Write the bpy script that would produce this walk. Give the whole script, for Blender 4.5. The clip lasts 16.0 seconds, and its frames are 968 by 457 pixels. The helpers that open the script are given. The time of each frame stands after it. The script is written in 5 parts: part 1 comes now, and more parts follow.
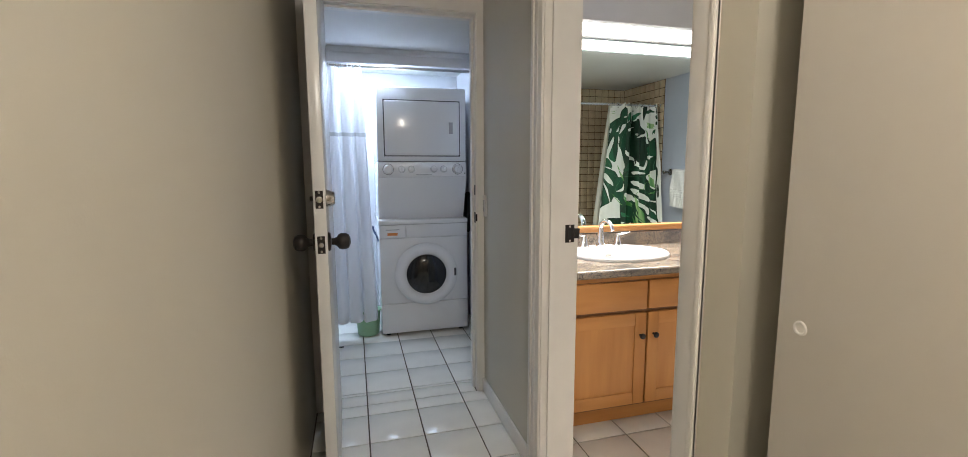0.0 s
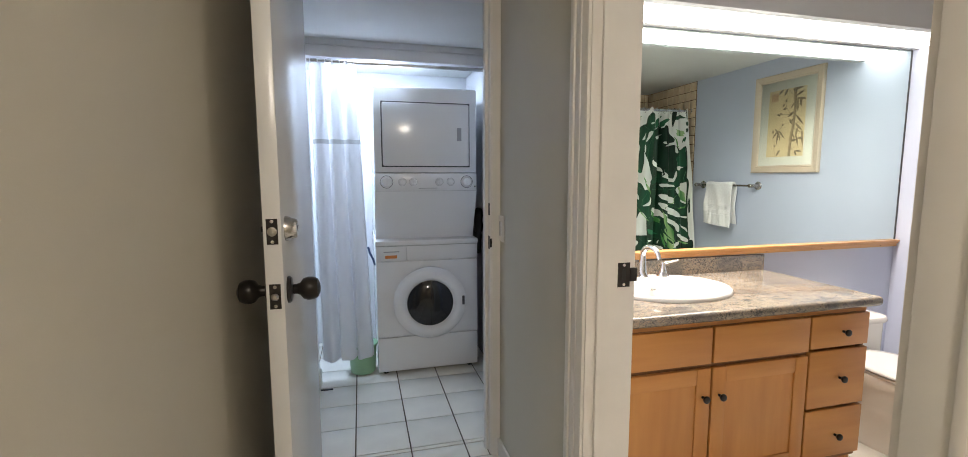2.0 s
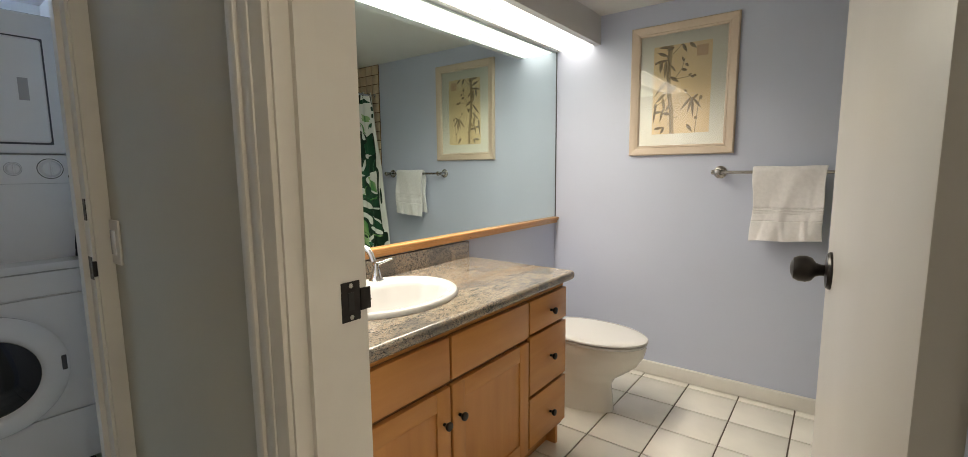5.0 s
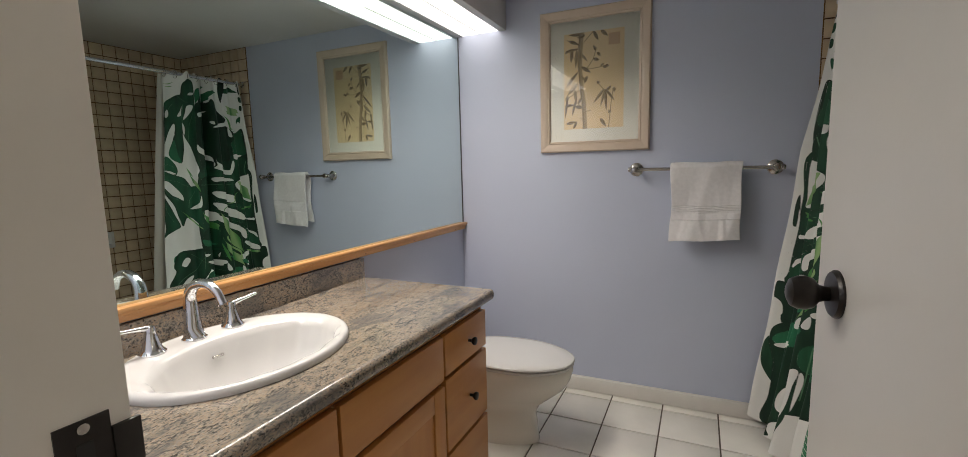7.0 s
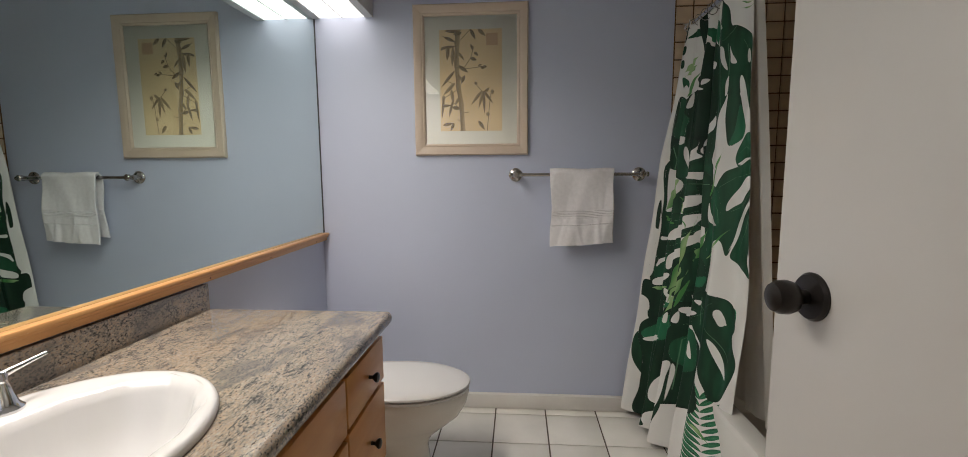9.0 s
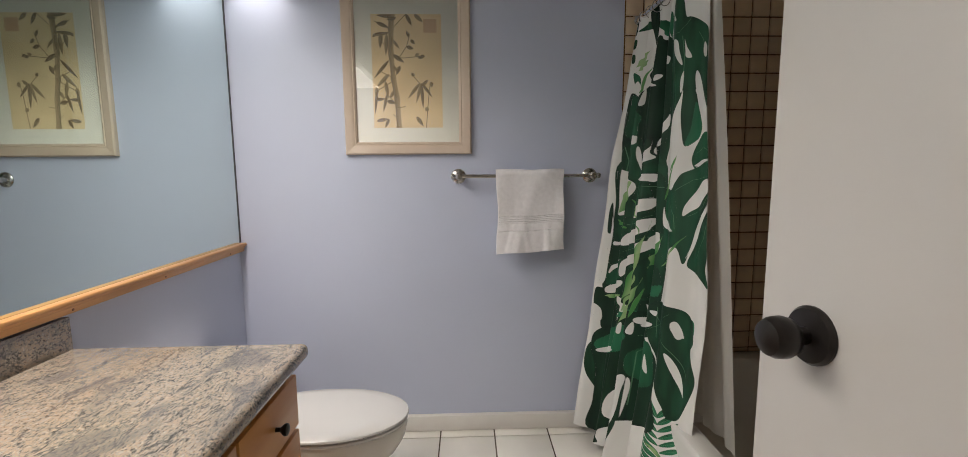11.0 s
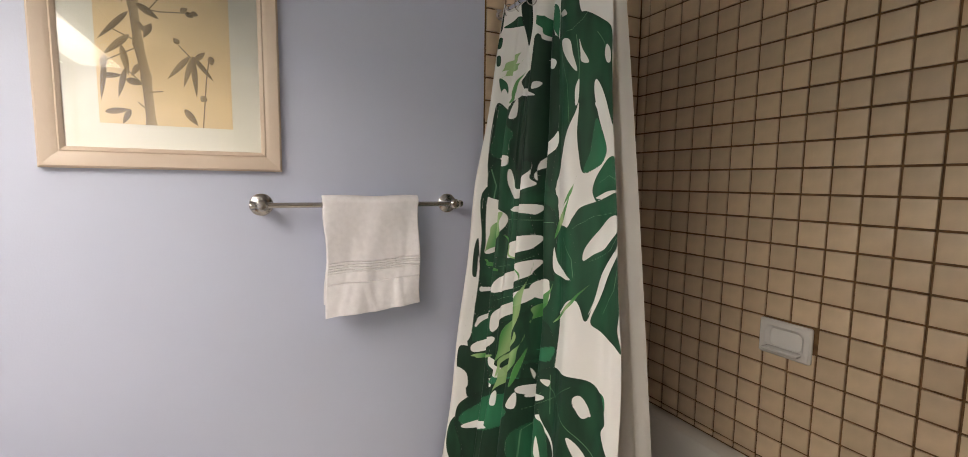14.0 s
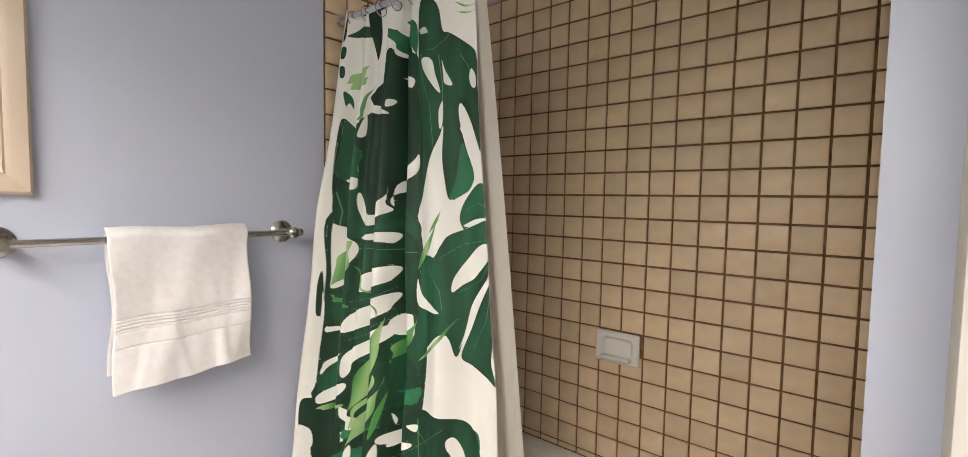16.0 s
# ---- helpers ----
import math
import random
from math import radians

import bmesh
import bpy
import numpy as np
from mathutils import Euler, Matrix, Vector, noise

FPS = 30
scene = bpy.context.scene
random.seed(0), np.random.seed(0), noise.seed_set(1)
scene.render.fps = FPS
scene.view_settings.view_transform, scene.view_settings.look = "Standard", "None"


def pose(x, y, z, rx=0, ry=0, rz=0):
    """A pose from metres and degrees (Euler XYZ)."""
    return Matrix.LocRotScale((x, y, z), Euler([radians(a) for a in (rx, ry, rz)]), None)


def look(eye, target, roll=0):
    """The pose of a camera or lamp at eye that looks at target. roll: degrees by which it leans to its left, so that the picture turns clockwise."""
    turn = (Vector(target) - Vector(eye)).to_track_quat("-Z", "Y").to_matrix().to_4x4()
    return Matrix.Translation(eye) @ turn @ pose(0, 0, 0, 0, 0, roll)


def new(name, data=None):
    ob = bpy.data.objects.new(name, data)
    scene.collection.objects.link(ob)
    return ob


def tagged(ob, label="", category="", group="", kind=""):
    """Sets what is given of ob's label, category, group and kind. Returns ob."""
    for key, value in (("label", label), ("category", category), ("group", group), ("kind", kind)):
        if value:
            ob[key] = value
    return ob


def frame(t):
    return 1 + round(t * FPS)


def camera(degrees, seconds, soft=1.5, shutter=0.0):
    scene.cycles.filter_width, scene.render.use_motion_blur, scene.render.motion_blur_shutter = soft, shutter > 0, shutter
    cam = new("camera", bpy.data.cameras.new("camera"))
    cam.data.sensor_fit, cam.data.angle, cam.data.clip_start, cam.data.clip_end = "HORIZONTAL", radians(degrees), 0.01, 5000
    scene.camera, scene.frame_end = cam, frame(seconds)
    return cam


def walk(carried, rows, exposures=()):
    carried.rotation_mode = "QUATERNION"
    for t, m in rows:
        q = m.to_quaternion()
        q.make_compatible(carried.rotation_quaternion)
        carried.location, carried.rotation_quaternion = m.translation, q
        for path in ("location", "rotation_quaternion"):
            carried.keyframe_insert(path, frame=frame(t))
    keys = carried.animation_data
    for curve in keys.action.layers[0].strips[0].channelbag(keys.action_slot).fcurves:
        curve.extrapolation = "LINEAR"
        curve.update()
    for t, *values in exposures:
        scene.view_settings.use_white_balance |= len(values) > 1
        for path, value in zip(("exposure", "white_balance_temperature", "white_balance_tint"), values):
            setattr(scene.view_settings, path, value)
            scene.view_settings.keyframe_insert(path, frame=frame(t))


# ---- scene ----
cam = camera(92.3, 16.0, soft=0.8)
PATH = [
    (0, (0.476, 0.319, 1.297), (1.008, 2.229, 1.037), -0.2),
    (0.5, (0.515, 0.431, 1.295), (1.028, 2.346, 1.035), -0.4),
    (1, (0.557, 0.564, 1.305), (1.073, 2.478, 1.044), -0.4),
    (1.5, (0.567, 0.666, 1.307), (1.08, 2.583, 1.061), -0.3),
    (2, (0.564, 0.805, 1.318), (1.072, 2.727, 1.097), -0.1),
    (2.5, (0.563, 0.923, 1.317), (1.083, 2.844, 1.121), -0.0),
    (3, (0.59, 0.992, 1.312), (1.223, 2.879, 1.12), 0.2),
    (3.5, (0.628, 1.065, 1.313), (1.473, 2.868, 1.129), -0.2),
    (4, (0.688, 1.136, 1.303), (1.783, 2.799, 1.11), -0.2),
    (4.5, (0.739, 1.181, 1.29), (2.081, 2.647, 1.067), 0.2),
    (5, (0.795, 1.301, 1.264), (2.377, 2.501, 1.016), -0.5),
    (5.2, (0.812, 1.338, 1.268), (2.461, 2.437, 0.996), -0.5),
    (7.5, (1.158, 1.602, 1.263), (3.021, 2.295, 1.038), -1.3),
    (8, (1.182, 1.71, 1.252), (3.127, 2.134, 1.057), -1.0),
    (8.5, (1.213, 1.779, 1.248), (3.193, 1.986, 1.053), -0.5),
    (9, (1.244, 1.807, 1.251), (3.225, 1.952, 1.016), -0.4),
    (9.2, (1.257, 1.813, 1.231), (3.236, 1.952, 0.98), -0.6),
    (11.5, (1.553, 1.777, 1.276), (3.532, 1.618, 1.04), -0.1),
    (12, (1.676, 1.788, 1.283), (3.642, 1.511, 1.044), 0.4),
    (12.5, (1.8, 1.837, 1.323), (3.725, 1.365, 1.058), 1.1),
    (13, (1.897, 1.845, 1.308), (3.792, 1.255, 1.058), 1.1),
    (13.5, (1.994, 1.849, 1.313), (3.845, 1.129, 1.078), 0.9),
    (14, (2.046, 1.844, 1.319), (3.826, 0.954, 1.122), 0.7),
    (14.5, (2.14, 1.865, 1.342), (3.733, 0.666, 1.19), 1.1),
    (15, (2.203, 1.893, 1.354), (3.6, 0.468, 1.23), 1.2),
    (15.5, (2.221, 1.901, 1.352), (3.54, 0.402, 1.231), 1.1),
    (16, (2.23, 1.904, 1.348), (3.51, 0.372, 1.229), 1.0),
]

EXPOSURES = [(0, 0.88, 6600, 12), (2, 0.9, 6800, 12), (3, 0.7, 7000, 11), (4, 0.56, 7200, 9), (5, 0.26, 7200, 8), (7.5, -0.38, 6600, 12), (9, -0.34, 6600, 12), (11.5, -0.05, 6600, 13), (12, -0.02, 6600, 13), (12.5, 0.17, 6700, 14), (13.5, 0.14, 6800, 15), (14, 0.46, 6900, 15), (14.5, 0.8, 7000, 15), (15, 1.0, 6850, 14), (16, 1.03, 6800, 13)]
walk(cam, [(t, look(eye, target, roll)) for t, eye, target, roll in PATH], EXPOSURES)

# ---- world and lamps ----
world = bpy.data.worlds.new("world")
scene.world = world
world.use_nodes = True
world.node_tree.nodes["Background"].inputs[0].default_value = (0.5, 0.48, 0.45, 1)
world.node_tree.nodes["Background"].inputs[1].default_value = 0.0

# plan, in metres
XW, XH, XB, XE = 0.238, 1.17, 1.312, 3.63        # hall west, hall east, bath west, bath east faces
YM, YS, YT, XT = 2.838, 0.297, 1.06, 2.206       # mirror wall, tub back wall, tub front, tub west wall
YD = 2.82                                        # hall face of the laundry wall
CB, CH, CL = 2.2, 2.34, 2.118                    # ceilings: bath, hall, laundry
XS = 1.186                                       # hall face of the wall strip beside the closet
J0, J1 = 1.198, 1.962                            # bath door jamb faces
L0, L1 = 0.318, 1.126                            # laundry door jamb faces


def area_lamp(name, where, size_x, size_y, watts, colour, aim=(0, 0, -1), spread=math.pi):
    lamp = bpy.data.lights.new(name, "AREA")
    lamp.shape, lamp.size, lamp.size_y, lamp.energy, lamp.color = "RECTANGLE", size_x, size_y, watts, colour
    lamp.spread = spread
    ob = new(name, lamp)
    ob.matrix_world = look(where, Vector(where) + Vector(aim))
    return ob


# the two long fluorescent panels in the soffit, the laundry's ceiling lamp, the hall's ceiling lamp behind the walk
area_lamp("soffit_light", (2.2, 2.685, 2.028), 1.5, 0.2, 20.5, (1.0, 0.92, 0.84), spread=math.radians(158))
area_lamp("laundry_light", (0.6, 3.9, 2.076), 0.2, 0.2, 14, (0.56, 0.75, 1.0))
globe = bpy.data.lights.new("hall_light", "POINT")
globe.energy, globe.color, globe.shadow_soft_size = 14.5, (1.0, 0.94, 0.84), 0.08
new("hall_light", globe).matrix_world = pose(0.66, 0.0, 2.17)


# ---- materials ----
def mat(name, base, rough=0.5, metal=0.0, var=0.06, scale=3.0, bump=0.0, bscale=150.0, spec=0.5, coat=0.0, stretch=(1, 1, 1), second=None, island=0.0):
    m = bpy.data.materials.new(name)
    m.use_nodes = True
    nt = m.node_tree
    p = nt.nodes["Principled BSDF"]
    link = nt.links.new
    tc = nt.nodes.new("ShaderNodeTexCoord")
    mp = nt.nodes.new("ShaderNodeMapping")
    mp.inputs["Scale"].default_value = stretch
    link(tc.outputs["Object"], mp.inputs[0])
    n1 = nt.nodes.new("ShaderNodeTexNoise")
    n1.inputs["Scale"].default_value, n1.inputs["Detail"].default_value = scale, 6
    link(mp.outputs[0], n1.inputs["Vector"])
    mix = nt.nodes.new("ShaderNodeMix")
    mix.data_type = "RGBA"
    other = second or tuple(c * (1 - 2 * var) for c in base)
    first = base if second else tuple(min(1, c * (1 + var)) for c in base)
    mix.inputs[6].default_value, mix.inputs[7].default_value = (*first, 1), (*other, 1)
    ramp = nt.nodes.new("ShaderNodeMapRange")
    ramp.inputs[1].default_value, ramp.inputs[2].default_value = 0.3, 0.72
    link(n1.outputs[0], ramp.inputs[0])
    link(ramp.outputs[0], mix.inputs[0])
    out = mix.outputs[2]
    if island:
        info = nt.nodes.new("ShaderNodeObjectInfo")
        hsv = nt.nodes.new("ShaderNodeHueSaturation")
        mr = nt.nodes.new("ShaderNodeMapRange")
        mr.inputs[3].default_value, mr.inputs[4].default_value = 1 - island, 1 + island
        link(info.outputs["Random"], mr.inputs[0])
        link(mr.outputs[0], hsv.inputs["Value"])
        link(out, hsv.inputs["Color"])
        out = hsv.outputs[0]
    link(out, p.inputs["Base Color"])
    p.inputs["Metallic"].default_value = metal
    p.inputs["Specular IOR Level"].default_value = spec
    p.inputs["Coat Weight"].default_value = coat
    p.inputs["Coat Roughness"].default_value = 0.1
    rr = nt.nodes.new("ShaderNodeMapRange")
    rr.inputs[3].default_value, rr.inputs[4].default_value = max(0.02, rough - 0.06), min(1, rough + 0.08)
    link(n1.outputs[0], rr.inputs[0])
    link(rr.outputs[0], p.inputs["Roughness"])
    if bump:
        n2 = nt.nodes.new("ShaderNodeTexNoise")
        n2.inputs["Scale"].default_value, n2.inputs["Detail"].default_value = bscale, 4
        link(mp.outputs[0], n2.inputs["Vector"])
        b = nt.nodes.new("ShaderNodeBump")
        b.inputs["Strength"].default_value, b.inputs["Distance"].default_value = bump, 0.004
        link(n2.outputs[0], b.inputs["Height"])
        link(b.outputs[0], p.inputs["Normal"])
    return m


def glow(name, colour, strength):
    m = bpy.data.materials.new(name)
    m.use_nodes = True
    p = m.node_tree.nodes["Principled BSDF"]
    p.inputs["Base Color"].default_value = (0.8, 0.8, 0.78, 1)
    p.inputs["Emission Color"].default_value = (*colour, 1)
    p.inputs["Emission Strength"].default_value = strength
    return m


def glass(name, tint=(1, 1, 1), rough=0.0):
    m = bpy.data.materials.new(name)
    m.use_nodes = True
    p = m.node_tree.nodes["Principled BSDF"]
    p.inputs["Base Color"].default_value = (*tint, 1)
    p.inputs["Transmission Weight"].default_value = 1
    p.inputs["Roughness"].default_value = rough
    p.inputs["IOR"].default_value = 1.45
    return m


M_HALL = mat("hall_paint", (0.55, 0.515, 0.432), 0.55, var=0.02, scale=1.5, bump=0.06, bscale=260)
M_BLUE = mat("blue_paint", (0.55, 0.59, 0.725), 0.42, var=0.02, scale=1.2, bump=0.08, bscale=220)
M_CEIL = mat("ceiling_paint", (0.72, 0.71, 0.7), 0.6, var=0.02, bump=0.1, bscale=180)
M_SOFFIT = mat("soffit_paint", (0.62, 0.62, 0.64), 0.5, var=0.02, bump=0.06, bscale=200)
M_LAUN = mat("laundry_paint", (0.78, 0.79, 0.82), 0.45, var=0.02, bump=0.06, bscale=220)
M_TRIM = mat("trim_paint", (0.76, 0.73, 0.69), 0.32, var=0.03, scale=6, bump=0.05, bscale=60)
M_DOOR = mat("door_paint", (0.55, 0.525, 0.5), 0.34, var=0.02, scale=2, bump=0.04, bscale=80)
M_LDOOR = mat("laundry_door_paint", (0.7, 0.7, 0.7), 0.22, var=0.02, scale=2, bump=0.04, bscale=80)
M_CLOSET = mat("closet_panel_paint", (0.6, 0.555, 0.49), 0.5, var=0.02, scale=2, bump=0.05, bscale=120)
M_TILE = mat("floor_tile_glaze", (0.85, 0.82, 0.755), 0.22, var=0.04, scale=5, bump=0.03, bscale=30, island=0.035)
M_GROUT = mat("dark_grout", (0.13, 0.1, 0.075), 0.9, var=0.2, scale=20, bump=0.3, bscale=300)
M_WTILE = mat("olive_tile_glaze", (0.63, 0.485, 0.335), 0.3, var=0.07, scale=14, bump=0.05, bscale=60, island=0.1)
M_WGROUT = mat("brown_grout", (0.18, 0.095, 0.035), 0.85, var=0.25, scale=30, bump=0.3, bscale=300)
M_WOOD = mat("maple_veneer", (0.62, 0.285, 0.08), 0.34, var=0.08, scale=3, bump=0.03, bscale=60, stretch=(6, 6, 0.7), second=(0.52, 0.215, 0.055))
M_WOODH = mat("maple_veneer_across", (0.62, 0.285, 0.08), 0.34, var=0.08, scale=3, bump=0.03, bscale=60, stretch=(0.7, 6, 6), second=(0.52, 0.215, 0.055))
M_OAK = mat("oak_ledge", (0.68, 0.37, 0.15), 0.35, scale=4, bump=0.04, bscale=60, stretch=(0.6, 8, 8), second=(0.54, 0.26, 0.09))
# dark brown for the shade in the vanity's gaps, also for the ledge screws
M_SHADOWGAP = mat("gap_shade_and_screw_brown", (0.25, 0.12, 0.05), 0.6)
M_PORC = mat("porcelain", (0.69, 0.68, 0.665), 0.07, var=0.01, spec=0.6)
M_TOILET = mat("toilet_porcelain", (0.84, 0.81, 0.75), 0.09, var=0.01, spec=0.6)
M_CHROME = mat("chrome", (0.78, 0.78, 0.79), 0.07, metal=1.0, var=0.02)
M_NICKEL = mat("brushed_nickel", (0.5, 0.48, 0.46), 0.24, metal=1.0, var=0.05, scale=20)
M_BRONZE = mat("oil_rubbed_bronze", (0.026, 0.022, 0.02), 0.3, metal=0.4, var=0.2, scale=30)
M_BLACK = mat("black_plastic", (0.012, 0.012, 0.012), 0.4)
M_APPL = mat("white_enamel", (0.86, 0.86, 0.87), 0.16, var=0.01, coat=0.3)
M_APPG = mat("dark_panel_gap", (0.07, 0.07, 0.08), 0.5)
M_GREY = mat("grey_plastic", (0.4, 0.4, 0.42), 0.4)
M_TOWEL = mat("white_terry", (0.9, 0.875, 0.89), 0.95, var=0.03, scale=60, bump=0.45, bscale=900, spec=0.1)
M_BEAD = mat("bathtub_enamel", (0.74, 0.73, 0.69), 0.14, var=0.02)
M_GREEN = mat("green_plastic", (0.3, 0.52, 0.32), 0.35, var=0.03)
M_GLOW = glow("fluorescent_diffuser", (1.0, 0.96, 0.9), 3.4)
M_LGLOW = glow("laundry_lamp_glass", (0.75, 0.87, 1.0), 5.0)
M_HGLOW = glow("hall_lamp_glass", (1.0, 0.87, 0.7), 4.0)
M_MIRROR = mat("mirror_silver", (0.7, 0.8, 0.775), 0.02, metal=1.0, var=0.0)
M_MIRROR.node_tree.nodes["Map Range.001"].inputs[3].default_value = 0.0
M_MIRROR.node_tree.nodes["Map Range.001"].inputs[4].default_value = 0.01


# ---- mesh helpers ----
def add_box(bm, x0, x1, y0, y1, z0, z1, bevel=0.0, seg=2):
    v = bmesh.ops.create_cube(bm, size=1.0)["verts"]
    for p in v:
        p.co = Vector((x0 + (p.co.x + 0.5) * (x1 - x0), y0 + (p.co.y + 0.5) * (y1 - y0), z0 + (p.co.z + 0.5) * (z1 - z0)))
    if bevel:
        edges = list({e for p in v for e in p.link_edges})
        bmesh.ops.bevel(bm, geom=edges, offset=bevel, segments=seg, profile=0.5, affect="EDGES")
    return bm


def box(*a, **k):
    return add_box(bmesh.new(), *a, **k)


def boxes(*rows):
    bm = bmesh.new()
    for r in rows:
        add_box(bm, *r)
    return bm


def lathe(profile, n=32, axis="z", at=(0, 0, 0), scale=(1, 1, 1)):
    """A turned body: profile rows of radius and height."""
    bm = bmesh.new()
    rings = []
    for r, h in profile:
        ring = []
        for k in range(n):
            a = 2 * math.pi * k / n
            ring.append(bm.verts.new((max(r, 1e-4) * math.cos(a) * scale[0], max(r, 1e-4) * math.sin(a) * scale[1], h * scale[2])))
        rings.append(ring)
    for a, b in zip(rings, rings[1:]):
        for k in range(n):
            bm.faces.new((a[k], a[(k + 1) % n], b[(k + 1) % n], b[k]))
    bm.faces.new(rings[0][::-1])
    bm.faces.new(rings[-1])
    turn = {"z": pose(*at), "y": pose(*at, 90, 0, 0), "-y": pose(*at, -90, 0, 0), "x": pose(*at, 0, 90, 0), "-x": pose(*at, 0, -90, 0)}[axis]
    bm.transform(turn)
    bmesh.ops.recalc_face_normals(bm, faces=bm.faces)
    return bm


def tube(points, r, n=14, radii=None):
    """A round bar along points."""
    bm = bmesh.new()
    pts = [Vector(p) for p in points]
    rings = []
    up = Vector((0.13, 0.27, 0.95))
    for i, p in enumerate(pts):
        d = (pts[min(i + 1, len(pts) - 1)] - pts[max(i - 1, 0)]).normalized()
        if abs(d.dot(up)) > 0.95:
            up = Vector((0.9, 0.3, 0.1))
        a = d.cross(up).normalized()
        b = d.cross(a)
        rr = radii[i] if radii else r
        rings.append([bm.verts.new(p + rr * (math.cos(2 * math.pi * k / n) * a + math.sin(2 * math.pi * k / n) * b)) for k in range(n)])
    for a, b in zip(rings, rings[1:]):
        for k in range(n):
            bm.faces.new((a[k], a[(k + 1) % n], b[(k + 1) % n], b[k]))
    bm.faces.new(rings[0])
    bm.faces.new(rings[-1])
    bmesh.ops.recalc_face_normals(bm, faces=bm.faces)
    return bm


def mesh_of(name, bm, material, smooth=True):
    me = bpy.data.meshes.new(name)
    bm.to_mesh(me)
    bm.free()
    for m in material if isinstance(material, (list, tuple)) else [material]:
        me.materials.append(m)
    if smooth:
        for p in me.polygons:
            p.use_smooth = True
        me.set_sharp_from_angle(angle=radians(38))
    return me


def part(name, bm, material, parent=None, label="", smooth=True):
    ob = new(name, mesh_of(name, bm, material, smooth))
    ob.parent = parent
    if label:
        ob["label"] = label
    return ob


def setting(name, bm, material, label):
    return tagged(part(name, bm, material, None), label, name.split("_")[0], kind="structure")


def thing(name, label, category, at=(0, 0, 0), turn=0, group=""):
    ob = new(name)
    ob.empty_display_size = 0.1
    ob.matrix_world = pose(*at, 0, 0, turn)
    return tagged(ob, label, category, group)


# ---- walls, floors, ceilings ----
setting("wall_hall_west", box(0.095, XW, -1.3, YD, 0, CH), M_HALL, "beige painted hall wall beside the open laundry door")
for name, dims, note in (("wall_hall_east_north", (XH, XB - 0.005, J1 + 0.02, YD, 0, CH), "beige painted hall wall between the two doorways"), ("wall_hall_east_strip", (XS, XB - 0.005, 1.03, J0 - 0.02, 0, CH), "narrow beige painted wall strip beside the closet"),
                         ("wall_hall_east_header", (XH, XB - 0.005, J0 - 0.02, J1 + 0.02, 2.08, CH), "beige painted wall above the bathroom doorway"), ("wall_hall_east_lintel", (XH, XB - 0.005, -0.75, 1.03, 2.06, CH), "beige painted wall above the closet opening"),
                         ("wall_hall_east_south", (XH, XB - 0.005, -1.3, -0.75, 0, CH), "beige painted hall wall beside the closet")):
    setting(name, box(*dims), M_HALL, note)
setting("wall_hall_south", box(0.095, XB, -1.42, -1.3, 0, CH), M_HALL, "beige painted wall closing the hall")
setting("wall_laundry_south", boxes((0.095, L0 - 0.02, YD, 2.94, 0, CH), (L1 + 0.02, XB, YD, 2.94, 0, CH), (L0 - 0.02, L1 + 0.02, YD, 2.94, 2.12, CH)), M_HALL, "beige painted wall around the laundry doorway")
setting("wall_bath_west", boxes((XB - 0.005, XB, J1 + 0.02, YM, 0, CB), (XB - 0.005, XB, YT, J0 - 0.02, 0, CB), (XB - 0.005, XB, J0 - 0.02, J1 + 0.02, 2.08, CB)), M_BLUE, "pale blue painted bathroom wall with the doorway")
setting("wall_bath_north", box(XB, XE + 0.12, YM, 2.95, 0, CH), M_BLUE, "pale blue painted wall behind the mirror and vanity")
setting("wall_bath_east", box(XE, XE + 0.12, YS - 0.12, YM, 0, CH), M_BLUE, "pale blue painted wall with a framed print and a towel bar")
setting("wall_tub_return", box(XT + 0.0005, 2.2255, YT - 0.03, YT - 0.005, 0.38, CB), M_BLUE, "pale blue corner lip beside the tiled tub wall")
setting("wall_bath_south", boxes((XB, XT - 0.004, YT - 0.0045, YT, 0, CB), (XT - 0.004, 2.226, YT - 0.0045, YT, 0.38, CB)), M_BLUE, "pale blue painted wall behind the open door")
setting("wall_tub_west", box(XT - 0.1, XT, YS, YT - 0.001, 0, CB), M_WGROUT, "dark brown grouted wall at the end of the tub")
setting("wall_tub_south", box(XT - 0.1, XE, YS - 0.12, YS, 0, CB), M_WGROUT, "dark brown grouted wall behind the tub")
setting("wall_laundry_west", box(0.08, 0.2, 2.94, 4.74, 0, CH), M_LAUN, "white painted laundry wall")
setting("wall_laundry_east", box(1.42, 1.54, 2.95, 4.74, 0, CH), M_LAUN, "white painted laundry wall beside the washer")
setting("wall_laundry_north", box(0.2, 1.42, 4.62, 4.74, 0, CH), M_LAUN, "white painted wall behind the washer and dryer")
setting("wall_laundry_post", boxes((0.2, 0.275, 3.76, 3.86, 0, 2.018), (0.2, 1.42, 3.76, 3.82, 2.018, CL)), M_LAUN, "white painted post and header beam of the laundry alcove")
setting("wall_closet", boxes((XB - 0.005, 1.95, 1.03, 1.055, 0, CH), (1.95, 2.05, -0.75, 1.055, 0, CH), (XB - 0.005, 1.95, -0.85, -0.75, 0, CH)), M_HALL, "beige inner walls of the hall closet")
setting("ceiling_hall", box(0.095, 2.05, -1.3, YD, CH, CH + 0.1), M_CEIL, "off-white painted hall ceiling")
